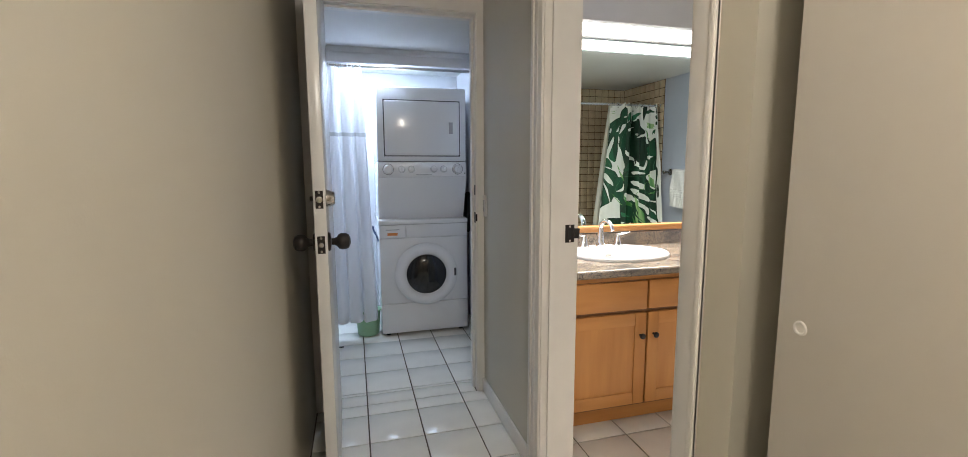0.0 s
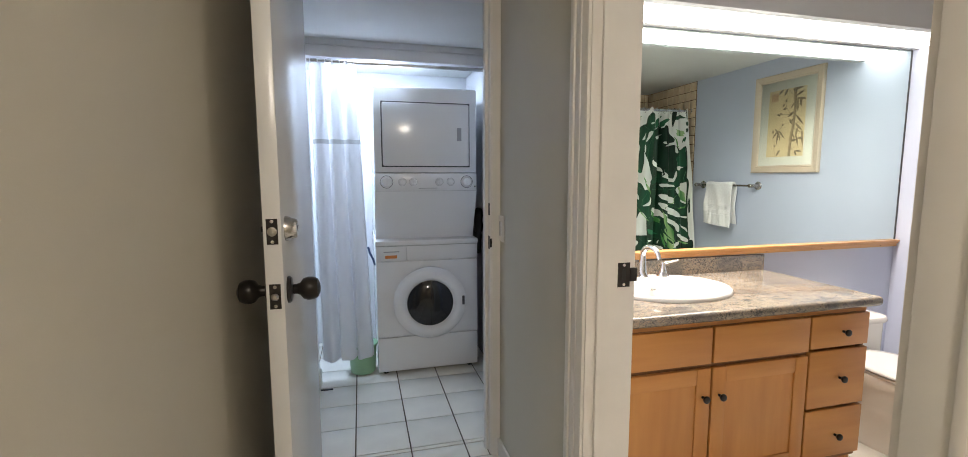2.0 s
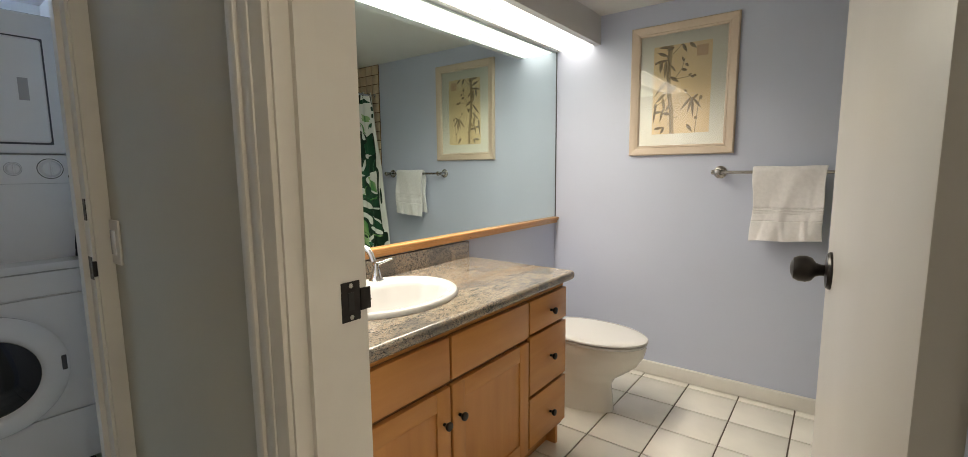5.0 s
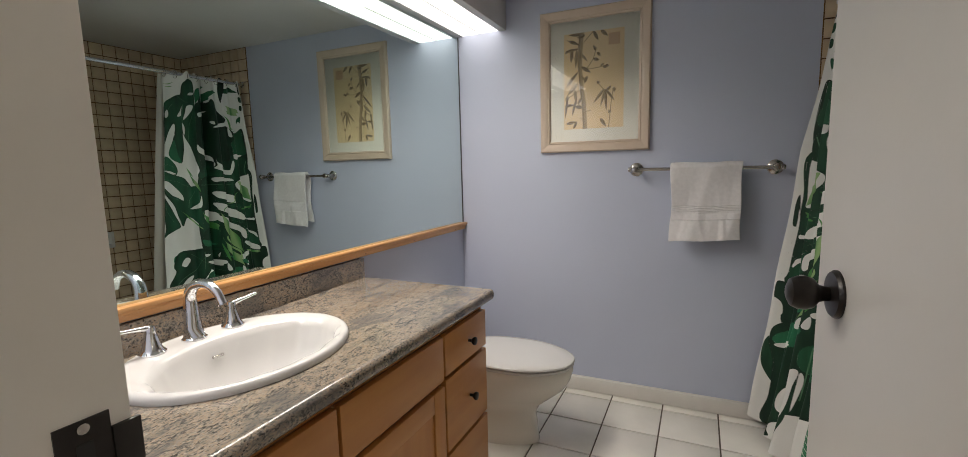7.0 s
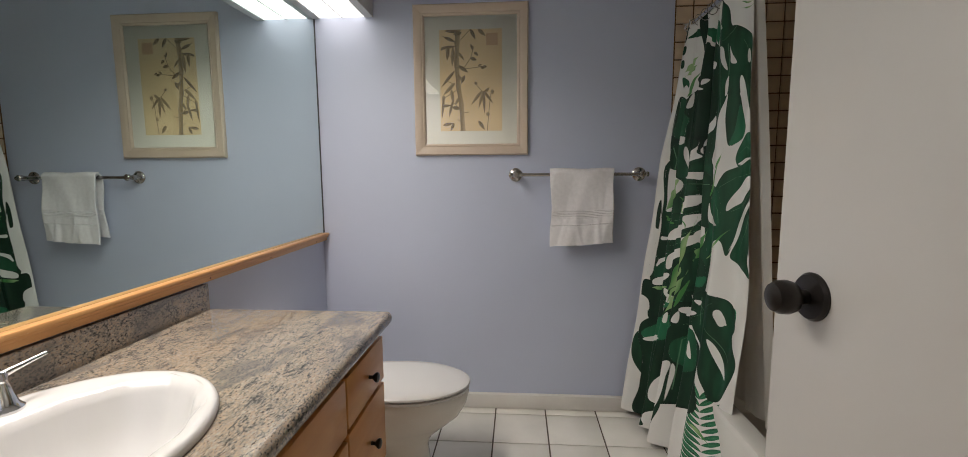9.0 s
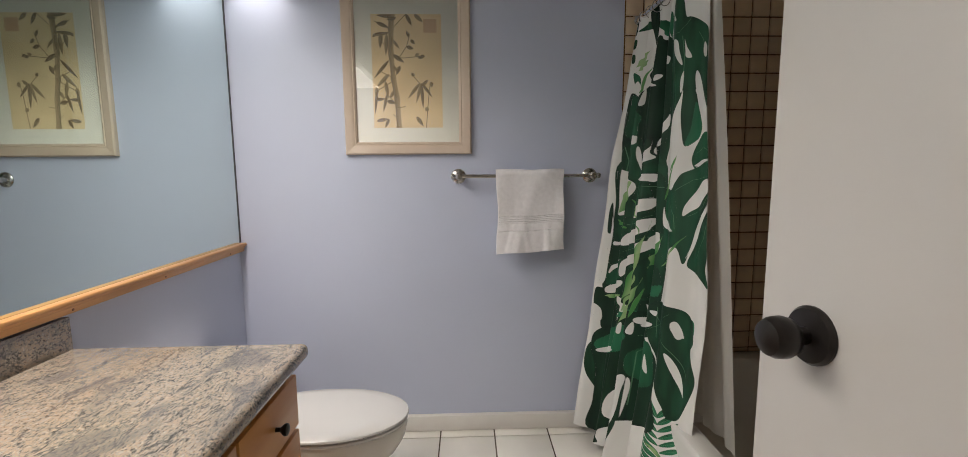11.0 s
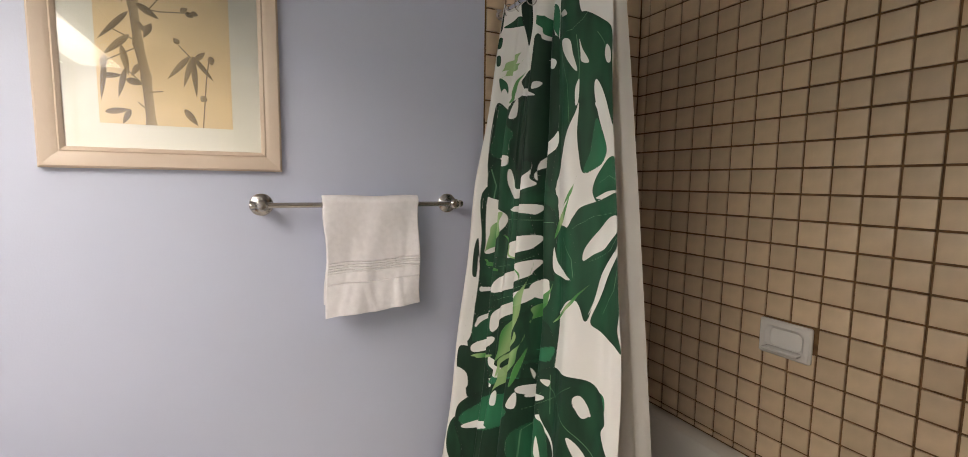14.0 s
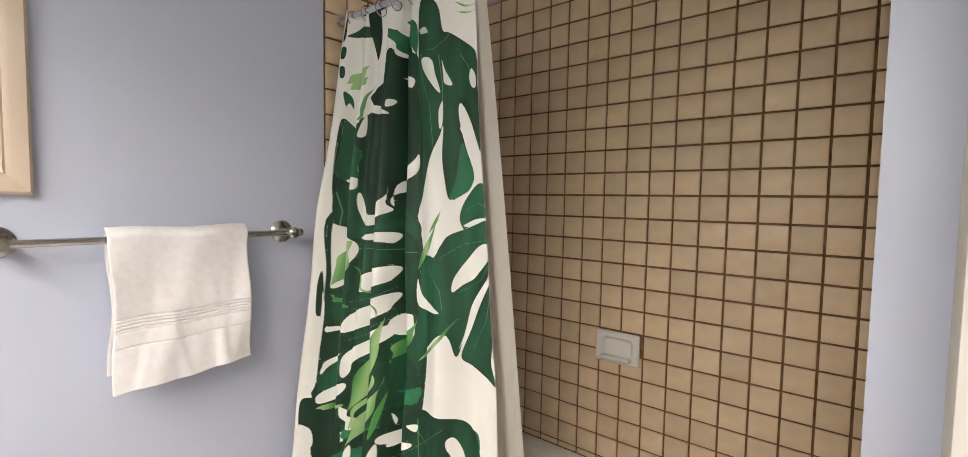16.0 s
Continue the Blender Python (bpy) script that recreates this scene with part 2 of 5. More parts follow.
setting("ceiling_bath", box(XB, XE, YS, YM, CB, CB + 0.1), M_CEIL, "off-white painted bathroom ceiling")
setting("ceiling_laundry", boxes((0.2, 1.42, 2.94, 3.82, CL, CL + 0.05), (0.2, 1.42, 3.82, 4.62, CL, CL + 0.05)), M_CEIL, "white painted low laundry ceiling")
floor = setting("floor", box(-0.1, XE + 0.2, -1.5, 4.8, -0.12, -0.006), M_GROUT, "dark grout bed under white square floor tiles")
setting("ceiling_soffit", boxes((XB, XE, 2.53, 2.555, 2.03, CB), (XB, XE, 2.555, 2.572, 2.03, 2.05), (XB, XE, 2.8, YM, 2.03, CB), (XB, XE, 2.572, 2.8, 2.12, 2.14)), M_SOFFIT, "painted soffit box over the mirror holding the lights")

# ---- trim ----
def casing_x(bm, x, y0, y1, z0, z1, out, inner):
    """A stepped casing board on a wall of constant x; out: the way it stands off; inner: the edge (y0 or y1) beside the opening."""
    a, b = sorted((x, x + out * 0.013))
    add_box(bm, a, b, y0, y1, z0, z1, bevel=0.003)
    c = (y0, y0 + 0.03) if inner == y1 else (y1 - 0.03, y1)
    a, b = sorted((x + out * 0.011, x + out * 0.02))
    add_box(bm, a, b, c[0] + 0.002, c[1] - 0.002, z0, z1, bevel=0.004)
    m = (y0 + y1) / 2
    a, b = sorted((x + out * 0.011, x + out * 0.016))
    add_box(bm, a, b, m - 0.012, m + 0.012, z0, z1, bevel=0.003)


bm = bmesh.new()
casing_x(bm, XH, J1 + 0.006, J1 + 0.105, 0, 2.165, -1, J1 + 0.006)
add_box(bm, XS - 0.01, XS, J0 - 0.078, J0 - 0.012, 0, 2.165, bevel=0.002)
add_box(bm, XS - 0.016, XS, J0 - 0.078, J0 - 0.062, 0, 2.165, bevel=0.004)
add_box(bm, XH - 0.012, XH, J0 - 0.012, J1 + 0.006, 2.066, 2.165, bevel=0.003)
setting("trim_bath_casing", bm, M_TRIM, "white painted wooden casing around the bathroom doorway")
setting("trim_bath_jamb", boxes((XH - 0.004, XB + 0.004, J1, J1 + 0.02, 0, 2.08), (XS - 0.004, XB + 0.004, J0 - 0.02, J0, 0, 2.08), (XH - 0.004, XB + 0.004, J0, J1, 2.06, 2.08),
        (1.195, 1.23, J1 - 0.011, J1, 0, 2.06), (1.2, 1.262, J0, J0 + 0.011, 0, 2.06), (1.195, 1.23, J0 + 0.011, J1 - 0.011, 2.049, 2.06)), M_TRIM, "white painted door jamb with stop strips")
setting("trim_bath_inner_casing", boxes((XB, XB + 0.009, J1 + 0.022, J1 + 0.075, 0, 2.13), (XB, XB + 0.011, J0 - 0.07, J0 - 0.006, 0, 2.13), (XB, XB + 0.009, J0 - 0.006, J1 + 0.022, 2.066, 2.13)), M_TRIM, "white painted casing inside the bathroom")
setting("trim_laundry_casing", boxes((L1 + 0.006, XH - 0.001, YD - 0.014, YD, 0, 2.2), (XW + 0.001, L0 - 0.006, YD - 0.014, YD, 0, 2.2), (L0 - 0.006, L1 + 0.006, YD - 0.014, YD, 2.106, 2.2)), M_TRIM, "white painted casing around the laundry doorway")
setting("trim_laundry_jamb", boxes((L1, L1 + 0.02, YD - 0.004, 2.944, 0, 2.12), (L0 - 0.02, L0, YD - 0.004, 2.944, 0, 2.12), (L0, L1, YD - 0.004, 2.944, 2.1, 2.12),
        (L1 - 0.012, L1, 2.862, 2.9, 0, 2.1), (L0, L0 + 0.012, 2.862, 2.9, 0, 2.1), (L0 + 0.012, L1 - 0.012, 2.862, 2.9, 2.088, 2.1)), M_TRIM, "white painted laundry door jamb with stop strips")
bm = bmesh.new()
add_box(bm, XH - 0.012, XH, J1 + 0.105, YD - 0.014, 0, 0.085, bevel=0.004)
setting("baseboard_hall", bm, M_TRIM, "white painted hall baseboard")
setting("baseboard_bath_east", box(XE - 0.028, XE, YT + 0.012, YM - 0.012, 0, 0.08, bevel=0.006), M_TRIM, "off-white baseboard below the blue wall")
setting("baseboard_bath_north", box(2.63, XE - 0.012, YM - 0.012, YM, 0, 0.095, bevel=0.004), M_TRIM, "off-white baseboard behind the toilet")
setting("baseboard_bath_south", box(XB + 0.012, 2.19, YT, YT + 0.012, 0, 0.095, bevel=0.004), M_TRIM, "off-white baseboard behind the door")
setting("baseboard_laundry", box(0.2, 0.287, 3.745, 3.874, 0, 0.09, bevel=0.004), M_TRIM, "white baseboard wrapping the alcove post")
setting("ceiling_beam_lip", box(0.2, 1.42, 3.742, 3.757, 2.082, CL - 0.001), M_LAUN, "white painted wooden strip along the laundry header")


# ---- door hardware ----
def knob_set(parent, at, axis, label="oil-rubbed bronze round door knob", rose=0.034):
    k = part("knob", lathe([(0.012, 0.0), (0.013, 0.02), (0.016, 0.028), (0.0265, 0.036), (0.03, 0.047), (0.029, 0.06), (0.024, 0.07), (0.012, 0.0755), (0.004, 0.0765)], 28, axis, at), M_BRONZE, parent, label)
    part("rosette", lathe([(rose, 0.0), (rose, 0.004), (rose - 0.004, 0.009), (0.014, 0.012)], 32, axis, at), M_BRONZE, k)
    return k


def plate_with_screws(name, parent, bm, screws, axis, label):
    p = part(name, bm, M_BRONZE, parent, label)
    for s in screws:
        part("screw", lathe([(0.0042, 0), (0.0042, 0.001), (0.002, 0.0016)], 10, axis, s), M_NICKEL, p)
    return p


# laundry door, standing open along the hall wall
ldoor = thing("laundry_door", "white painted flush door standing open along the hall wall", "door", (0.328, YD - 0.004, 0), 0.9)
part("leaf", box(0.001, 0.041, -0.85, -0.002, 0.012, 2.092, bevel=0.002), M_LDOOR, ldoor)
knob_set(ldoor, (0.041, -0.781, 1.038), "x")
knob_set(ldoor, (0.001, -0.781, 1.038), "-x")
b = part("deadbolt", lathe([(0.031, 0), (0.031, 0.004), (0.023, 0.026), (0.021, 0.028), (0.004, 0.0285)], 28, "x", (0.041, -0.781, 1.192)), M_NICKEL, ldoor, "brushed nickel keyed deadbolt cylinder")
part("key_slot", box(0.0692, 0.0702, -0.7822, -0.7798, 1.185, 1.199), M_BLACK, b)
part("thumb_turn", box(-0.014, 0.001, -0.788, -0.774, 1.184, 1.2, bevel=0.003), M_BRONZE, ldoor)
lp = plate_with_screws("latch_plate", ldoor, box(0.0085, 0.0335, -0.8512, -0.8495, 1.008, 1.068), [(0.021, -0.8512, 1.015), (0.021, -0.8512, 1.061)], "y", "dark latch plate on the door edge")
part("latch_bolt", lathe([(0.009, 0), (0.009, 0.006), (0.005, 0.01)], 16, "y", (0.021, -0.8512, 1.038)), M_NICKEL, lp)
lp = plate_with_screws("bolt_plate", ldoor, box(0.0085, 0.0335, -0.8512, -0.8495, 1.162, 1.222), [(0.021, -0.8512, 1.168), (0.021, -0.8512, 1.216)], "y", "dark deadbolt plate on the door edge")
part("bolt_face", lathe([(0.011, 0), (0.011, 0.0012), (0.005, 0.0025)], 16, "y", (0.021, -0.8512, 1.192)), M_NICKEL, lp)
for z in (0.22, 1.85):
    part("hinge", lathe([(0.006, 0), (0.006, 0.09)], 12, "z", (-0.003, 0.0, z)), M_BRONZE, ldoor)

# strikes on the jambs
s = tagged(part("strike_plate", box(L1 - 0.0015, L1 - 0.0001, 2.825, 2.853, 0.99, 1.05), M_BRONZE), "dark bronze strike plate let into the laundry jamb", "strike plate")
part("latch_hole", box(L1 - 0.002, L1 - 0.0015, 2.832, 2.846, 1.005, 1.035), M_BLACK, s)
part("lip", box(L1 - 0.0035, L1 + 0.006, 2.811, 2.826, 1.0, 1.04, bevel=0.001), M_BRONZE, s)
s = tagged(part("bolt_strike", box(L1 - 0.0015, L1 - 0.0001, 2.828, 2.85, 1.145, 1.201), M_BRONZE), "dark deadbolt strike plate let into the laundry jamb", "strike plate")
part("bolt_hole", box(L1 - 0.002, L1 - 0.0015, 2.833, 2.845, 1.157, 1.189), M_BLACK, s)
s = tagged(part("strike_plate", box(1.262, 1.3, J1 - 0.0018, J1 - 0.0001, 1.005, 1.075), M_BRONZE), "dark bronze strike plate on the white bathroom jamb", "strike plate")
part("latch_hole", box(1.275, 1.287, J1 - 0.0024, J1 - 0.0018, 1.024, 1.056), M_BLACK, s)
part("lip", box(1.3, 1.322, J1 - 0.004, J1 + 0.0005, 1.02, 1.06, bevel=0.001), M_BRONZE, s)
for z in (1.012, 1.068):
    part("screw", lathe([(0.0045, 0), (0.0045, 0.001), (0.002, 0.0016)], 10, "y", (1.281, J1 - 0.0018, z)), M_NICKEL, s)

# light switch on the hall wall
sw = tagged(part("switch_plate", box(XH - 0.006, XH - 0.0001, 2.742, 2.812, 1.03, 1.146, bevel=0.0025), M_TRIM), "white plastic light switch plate on the hall wall", "light switch")
part("rocker", box(XH - 0.01, XH - 0.006, 2.76, 2.794, 1.056, 1.12, bevel=0.002), M_APPL, sw)

# closet door, a flush sliding panel with a ring pull
cd = thing("closet_door", "beige flush sliding closet door with a round white pull", "door", (1.168, -0.72, 0))
part("panel", box(0.004, 0.034, 0.0, 1.65, 0.012, 2.05, bevel=0.002), M_CLOSET, cd)
ring = lathe([(0.007, 0.0005), (0.0075, 0.0022), (0.0095, 0.003), (0.0118, 0.0022), (0.0125, 0.0005)], 32, "-x", (0.004, 1.607, 1.034))
for fc in [x for x in ring.faces if len(x.verts) > 4]:
    ring.faces.remove(fc)
part("ring_pull", ring, M_TRIM, cd, "round white plastic finger pull")
part("pull_cup", lathe([(0.0072, 0), (0.0072, 0.0008)], 24, "-x", (0.004, 1.607, 1.034)), M_TRIM, cd)
cd2 = thing("closet_door", "beige flush sliding closet door at the rear track", "door", (1.214, -0.74, 0))
part("panel", box(0.0, 0.03, 0.0, 0.85, 0.012, 2.05, bevel=0.002), M_CLOSET, cd2)
setting("trim_closet_track", box(1.166, 1.25, -0.75, 1.03, 2.052, 2.06), M_NICKEL, "metal sliding door track in the closet opening")

# hall ceiling lamp behind the start of the walk
hl = thing("hall_lamp", "round frosted glass ceiling lamp in the hall", "ceiling lamp", (0.66, 0.0, CH))
part("base", lathe([(0.15, -0.02), (0.15, 0.0)], 40), M_APPL, hl)
part("shade", lathe([(0.02, -0.07), (0.09, -0.062), (0.135, -0.045), (0.148, -0.021)], 40), M_HGLOW, hl)

# bathroom door, opened into the room
bdoor = thing("bathroom_door", "white painted flush door with a bronze knob, opened inward", "door", (XB + 0.008, 1.236, 0), 4.85)
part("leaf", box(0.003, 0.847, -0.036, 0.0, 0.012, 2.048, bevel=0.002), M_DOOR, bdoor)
knob_set(bdoor, (0.748, 0.0, 1.036), "-y", rose=0.042)
knob_set(bdoor, (0.748, -0.036, 1.036), "y", rose=0.042)
plate_with_screws("latch_plate", bdoor, box(0.8465, 0.848, -0.03, -0.006, 1.006, 1.066), [(0.8478, -0.018, 1.013), (0.8478, -0.018, 1.059)], "x", "dark latch plate on the door edge")
for z in (0.24, 1.82):
    h = part("hinge", lathe([(0.006, 0), (0.006, 0.09)], 12, "z", (-0.004, -0.012, z)), M_BRONZE, bdoor)
    part("hinge_leaf", box(-0.002, 0.003, -0.034, -0.014, z + 0.001, z + 0.089), M_BRONZE, h)
part("jamb_leaf", box(-0.102, -0.072, -0.0245, -0.0205, 1.0, 1.1, bevel=0.001), M_BRONZE, bdoor, "dark bronze hinge leaf on the jamb")
# old screw holes in the jamb
for dx, z, r in ((1.283, 1.166, 0.004), (1.3, 1.12, 0.0035), (1.288, 1.096, 0.0035)):
    tagged(part("screw_hole", lathe([(r, 0.0), (r, 0.0012)], 8, "y", (dx, J0 + 0.0012, z)), M_BLACK), "small dark old screw hole in the jamb", "screw hole", "old screw holes in the jamb", kind="stuff")

# ---- laundry ----
wx0, wx1, wy = 0.645, 1.323, 3.85
wash = thing("washer", "white front-loading washing machine with a round glass door", "washing machine", (wx0, wy, 0))
W = wx1 - wx0
part("body", box(0, W, 0.012, 0.66, 0.02, 0.9, bevel=0.008), M_APPL, wash)
part("kick_panel", box(0.002, W - 0.002, 0.0, 0.013, 0.024, 0.255, bevel=0.004), M_APPL, wash)
part("front_panel", box(0.002, W - 0.002, 0.0, 0.013, 0.261, 0.765, bevel=0.004), M_APPL, wash)
part("control_strip", box(0.2, W - 0.002, -0.002, 0.013, 0.771, 0.868, bevel=0.004), M_APPL, wash)
dr = part("detergent_drawer", box(0.002, 0.197, -0.004, 0.013, 0.771, 0.868, bevel=0.006), M_APPL, wash)
part("drawer_handle", box(0.05, 0.15, -0.0055, -0.004, 0.83, 0.836), M_GREY, dr)
part("sticker", box(0.06, 0.135, -0.0056, -0.0041, 0.79, 0.81), mat("orange_sticker", (0.85, 0.3, 0.08), 0.5), dr, "small orange sticker")
part("top", box(-0.003, W + 0.003, -0.004, 0.665, 0.87, 0.905, bevel=0.008), M_APPL, wash)
for x in (0.05, W - 0.05):
    part("foot", lathe([(0.018, 0), (0.018, 0.021)], 14, "z", (x, 0.05, 0)), M_BLACK, wash)
    part("foot", lathe([(0.018, 0), (0.018, 0.021)], 14, "z", (x, 0.6, 0)), M_BLACK, wash)
cx, cz = 0.345, 0.489


def ajar(bm):
    """Swings the round door a little open about its left side."""
    bmesh.ops.rotate(bm, cent=(cx - 0.235, -0.01, cz), matrix=Matrix.Rotation(math.radians(-3), 3, "Z"), verts=bm.verts)
    return bm


part("door_opening", lathe([(0.236, 0.0), (0.236, 0.004), (0.228, 0.007), (0.2, 0.005), (0.195, 0.001)], 56, "y", (cx, 0.0, cz)), M_GREY, wash, "grey rim of the drum opening")
wdoor = part("door_ring", ajar(lathe([(0.222, 0.008), (0.238, 0.012), (0.241, 0.022), (0.232, 0.036), (0.2, 0.05), (0.175, 0.05), (0.158, 0.04), (0.15, 0.026)], 56, "y", (cx, -0.004, cz))), M_APPL, wash, "thick white round door ring, slightly ajar")
part("door_glass", ajar(lathe([(0.151, 0.036), (0.12, 0.052), (0.07, 0.062), (0.02, 0.066)], 48, "y", (cx, -0.004, cz))), mat("smoked_glass", (0.012, 0.011, 0.012), 0.06, coat=0.2), wdoor, "dark bulging glass window")
part("glass_rim", ajar(lathe([(0.153, 0.03), (0.152, 0.036), (0.146, 0.034)], 48, "y", (cx, -0.004, cz))), M_NICKEL, wdoor)
part("door_latch", ajar(box(cx + 0.212, cx + 0.228, -0.052, -0.036, cz - 0.02, cz + 0.04, bevel=0.003)), M_APPG, wdoor)

dry = thing("dryer", "white stacked tumble dryer above the washing machine", "dryer", (wx0 + 0.005, wy, 0))
D = W - 0.01
part("body", box(0, D, 0.0, 0.66, 1.345, 1.886, bevel=0.012), M_APPL, dry)
bm = bmesh.new()
for v in ((0, 0.12, 0.905), (D, 0.12, 0.905), (D, 0.0, 1.23), (0, 0.0, 1.23)):
    bm.verts.new(v)
bm.verts.ensure_lookup_table()
bm.faces.new(bm.verts[:4])
r = bmesh.ops.extrude_face_region(bm, geom=bm.faces[:])
for v in [g for g in r["geom"] if isinstance(g, bmesh.types.BMVert)]:
    v.co.y = 0.66
bmesh.ops.recalc_face_normals(bm, faces=bm.faces)
part("pedestal", bm, M_APPL, dry, "sloping white back panel between the machines", smooth=False)
part("console", box(0, D, -0.006, 0.66, 1.226, 1.342, bevel=0.008), M_APPL, dry)
dd = part("dryer_door", box(0.055, D - 0.055, -0.012, 0.001, 1.388, 1.786, bevel=0.01, seg=3), M_APPL, dry, "square white dryer door with rounded corners")
# dark plate peeping out round the door, coloured as the shade in its gap
bm = box(0.048, D - 0.048, -0.0035, -0.0005, 1.381, 1.793, bevel=0.0014)
part("door_gap_shade", bm, M_APPG, dry, "thin dark plate drawing the shaded gap around the dryer door")
part("door_grip", box(D - 0.135, D - 0.105, -0.0135, -0.012, 1.55, 1.635, bevel=0.0006), M_GREY, dd)
part("brand_bar", box(0.28, 0.4, -0.0068, -0.006, 1.243, 1.247), M_GREY, dry)
for k, (x, r0) in enumerate(((0.075, 0.034), (0.175, 0.022), (0.245, 0.022), (0.415, 0.022), (0.49, 0.022), (0.598, 0.034))):
    kn = part("dial", lathe([(r0 * 1.12, 0), (r0 * 1.12, 0.002), (r0, 0.003), (r0 * 0.82, 0.017), (r0 * 0.76, 0.019), (r0 * 0.2, 0.0195)], 32, "y", (x, -0.006, 1.286)), M_APPL, dry, "white round control dial")
    part("dial_ring", lathe([(r0 * 1.2, 0), (r0 * 1.2, 0.0012)], 32, "y", (x, -0.006, 1.286)), M_APPG if r0 > 0.03 else M_GREY, kn)
    part("dial_grip", box(x - 0.003, x + 0.003, -0.031, -0.02, 1.286 - r0 * 0.75, 1.286 + r0 * 0.75, bevel=0.0015), M_APPL, kn)
part("button", box(D - 0.018, D - 0.009, -0.0075, -0.006, 1.25, 1.259), M_BLACK, dry)
hose = tagged(part("vent_hose", tube([(1.37, 4.0 + 0.004 * k, 0.93 + 0.14 * math.sin(k / 10 * 3.1)) for k in range(24)], 0.03, 14, [0.032 if k % 2 else 0.027 for k in range(24)]), M_BLACK), "black ribbed hose beside the dryer", "hose")
tagged(part("cord", tube([(0.6, 3.93, 0.86), (0.61, 3.92, 0.82), (0.63, 3.915, 0.78), (0.64, 3.92, 0.74)], 0.007), mat("blue_cord", (0.03, 0.06, 0.16), 0.5)), "dark blue cord hanging beside the washer", "cord")


def cloth(name, us, vs, where, material, parent=None, label=""):
    """A sheet of cloth over the grid us x vs; where(u, v) gives places as arrays."""
    U, V = np.meshgrid(us, vs)
    x, y, z = where(U, V)
    co = np.stack([x, y, z], -1).reshape(-1, 3)
    n, m = len(us), len(vs)
    i = np.arange((n - 1) * (m - 1))
    a = (i // (n - 1)) * n + i % (n - 1)
    faces = np.stack([a, a + 1, a + n + 1, a + n], -1)
    me = bpy.data.meshes.new(name)
    me.from_pydata(co.tolist(), [], faces.tolist())
    me.materials.append(material)
    for p in me.polygons:
        p.use_smooth = True
    ob = new(name, me)
    ob.parent = parent
    if label:
        ob["label"] = label
    return ob, U, V


def sheer(name, base, trans):
    m = bpy.data.materials.new(name)
    m.use_nodes = True
    nt = m.node_tree
    p = nt.nodes["Principled BSDF"]
    p.inputs["Base Color"].default_value = (*base, 1)
    p.inputs["Roughness"].default_value = 0.7
    t = nt.nodes.new("ShaderNodeBsdfTranslucent")
    t.inputs[0].default_value = (*base, 1)
    mix = nt.nodes.new("ShaderNodeMixShader")
    mix.inputs[0].default_value = trans
    w = nt.nodes.new("ShaderNodeTexNoise")
    w.inputs["Scale"].default_value = 400
    b = nt.nodes.new("ShaderNodeBump")
    b.inputs["Strength"].default_value = 0.15
    b.inputs["Distance"].default_value = 0.001
    nt.links.new(w.outputs[0], b.inputs["Height"])
    nt.links.new(b.outputs[0], p.inputs["Normal"])
    nt.links.new(p.outputs[0], mix.inputs[1])
    nt.links.new(t.outputs[0], mix.inputs[2])
    nt.links.new(mix.outputs[0], nt.nodes["Material Output"].inputs[0])
    return m


M_SHEER = sheer("white_voile", (0.84, 0.84, 0.86), 0.28)
M_BAND = sheer("grey_mesh_band", (0.5, 0.5, 0.5), 0.4)
wc = thing("laundry_curtain", "white hookless fabric curtain with a grey mesh band", "curtain", (0, 0, 0))


def laundry_fold(U, V):
    x = 0.285 + U * (0.27 + 0.075 * V)
    amp = 0.008 + 0.024 * V ** 0.6
    y = 3.835 + amp * np.sin(U * 2 * np.pi * 3.4 + 0.5 + 0.4 * np.sin(V * 3)) + 0.4 * amp * np.sin(U * 2 * np.pi * 6.1 + 1 + V)
    x = x + 0.014 * V * np.sin(U * 2 * np.pi * 3.4 + 1.6)
    z = 2.045 - V * 1.9 - 0.012 * np.abs(np.sin(U * np.pi * 7)) * np.exp(-V * 60)
    return x, y, z


cloth("upper_panel", np.linspace(0, 1, 160), np.linspace(0, 0.262, 30), laundry_fold, M_SHEER, wc)
cloth("mesh_band", np.linspace(0, 1, 160), np.linspace(0.262, 0.276, 4), laundry_fold, M_BAND, wc, "thin grey mesh seam band")
cloth("lower_panel", np.linspace(0, 1, 160), np.linspace(0.276, 1.0, 60), laundry_fold, M_SHEER, wc)
for k in range(7):
    a = 0.295 + 0.042 * k
    part("ring", tube([(a, 3.835 + 0.019 * math.cos(q), 2.022 + 0.024 * math.sin(q)) for q in np.linspace(0, 2 * math.pi, 21)], 0.0035, 8), M_APPL, wc, "white built-in curtain ring")
rod = tagged(part("curtain_rod", tube([(0.205, 3.835, 2.012), (1.415, 3.835, 2.012)], 0.0125), M_NICKEL), "metal curtain rod across the laundry alcove", "curtain rod")
for x in (0.2, 1.408):
    part("flange", lathe([(0.026, 0), (0.026, 0.006), (0.016, 0.012)], 24, "x" if x < 1 else "-x", (x if x < 1 else 1.42, 3.835, 2.012)), M_NICKEL, rod)
bk = thing("bucket", "pale green plastic tub on the floor beside the washer", "bucket", (0.545, 3.965, 0))
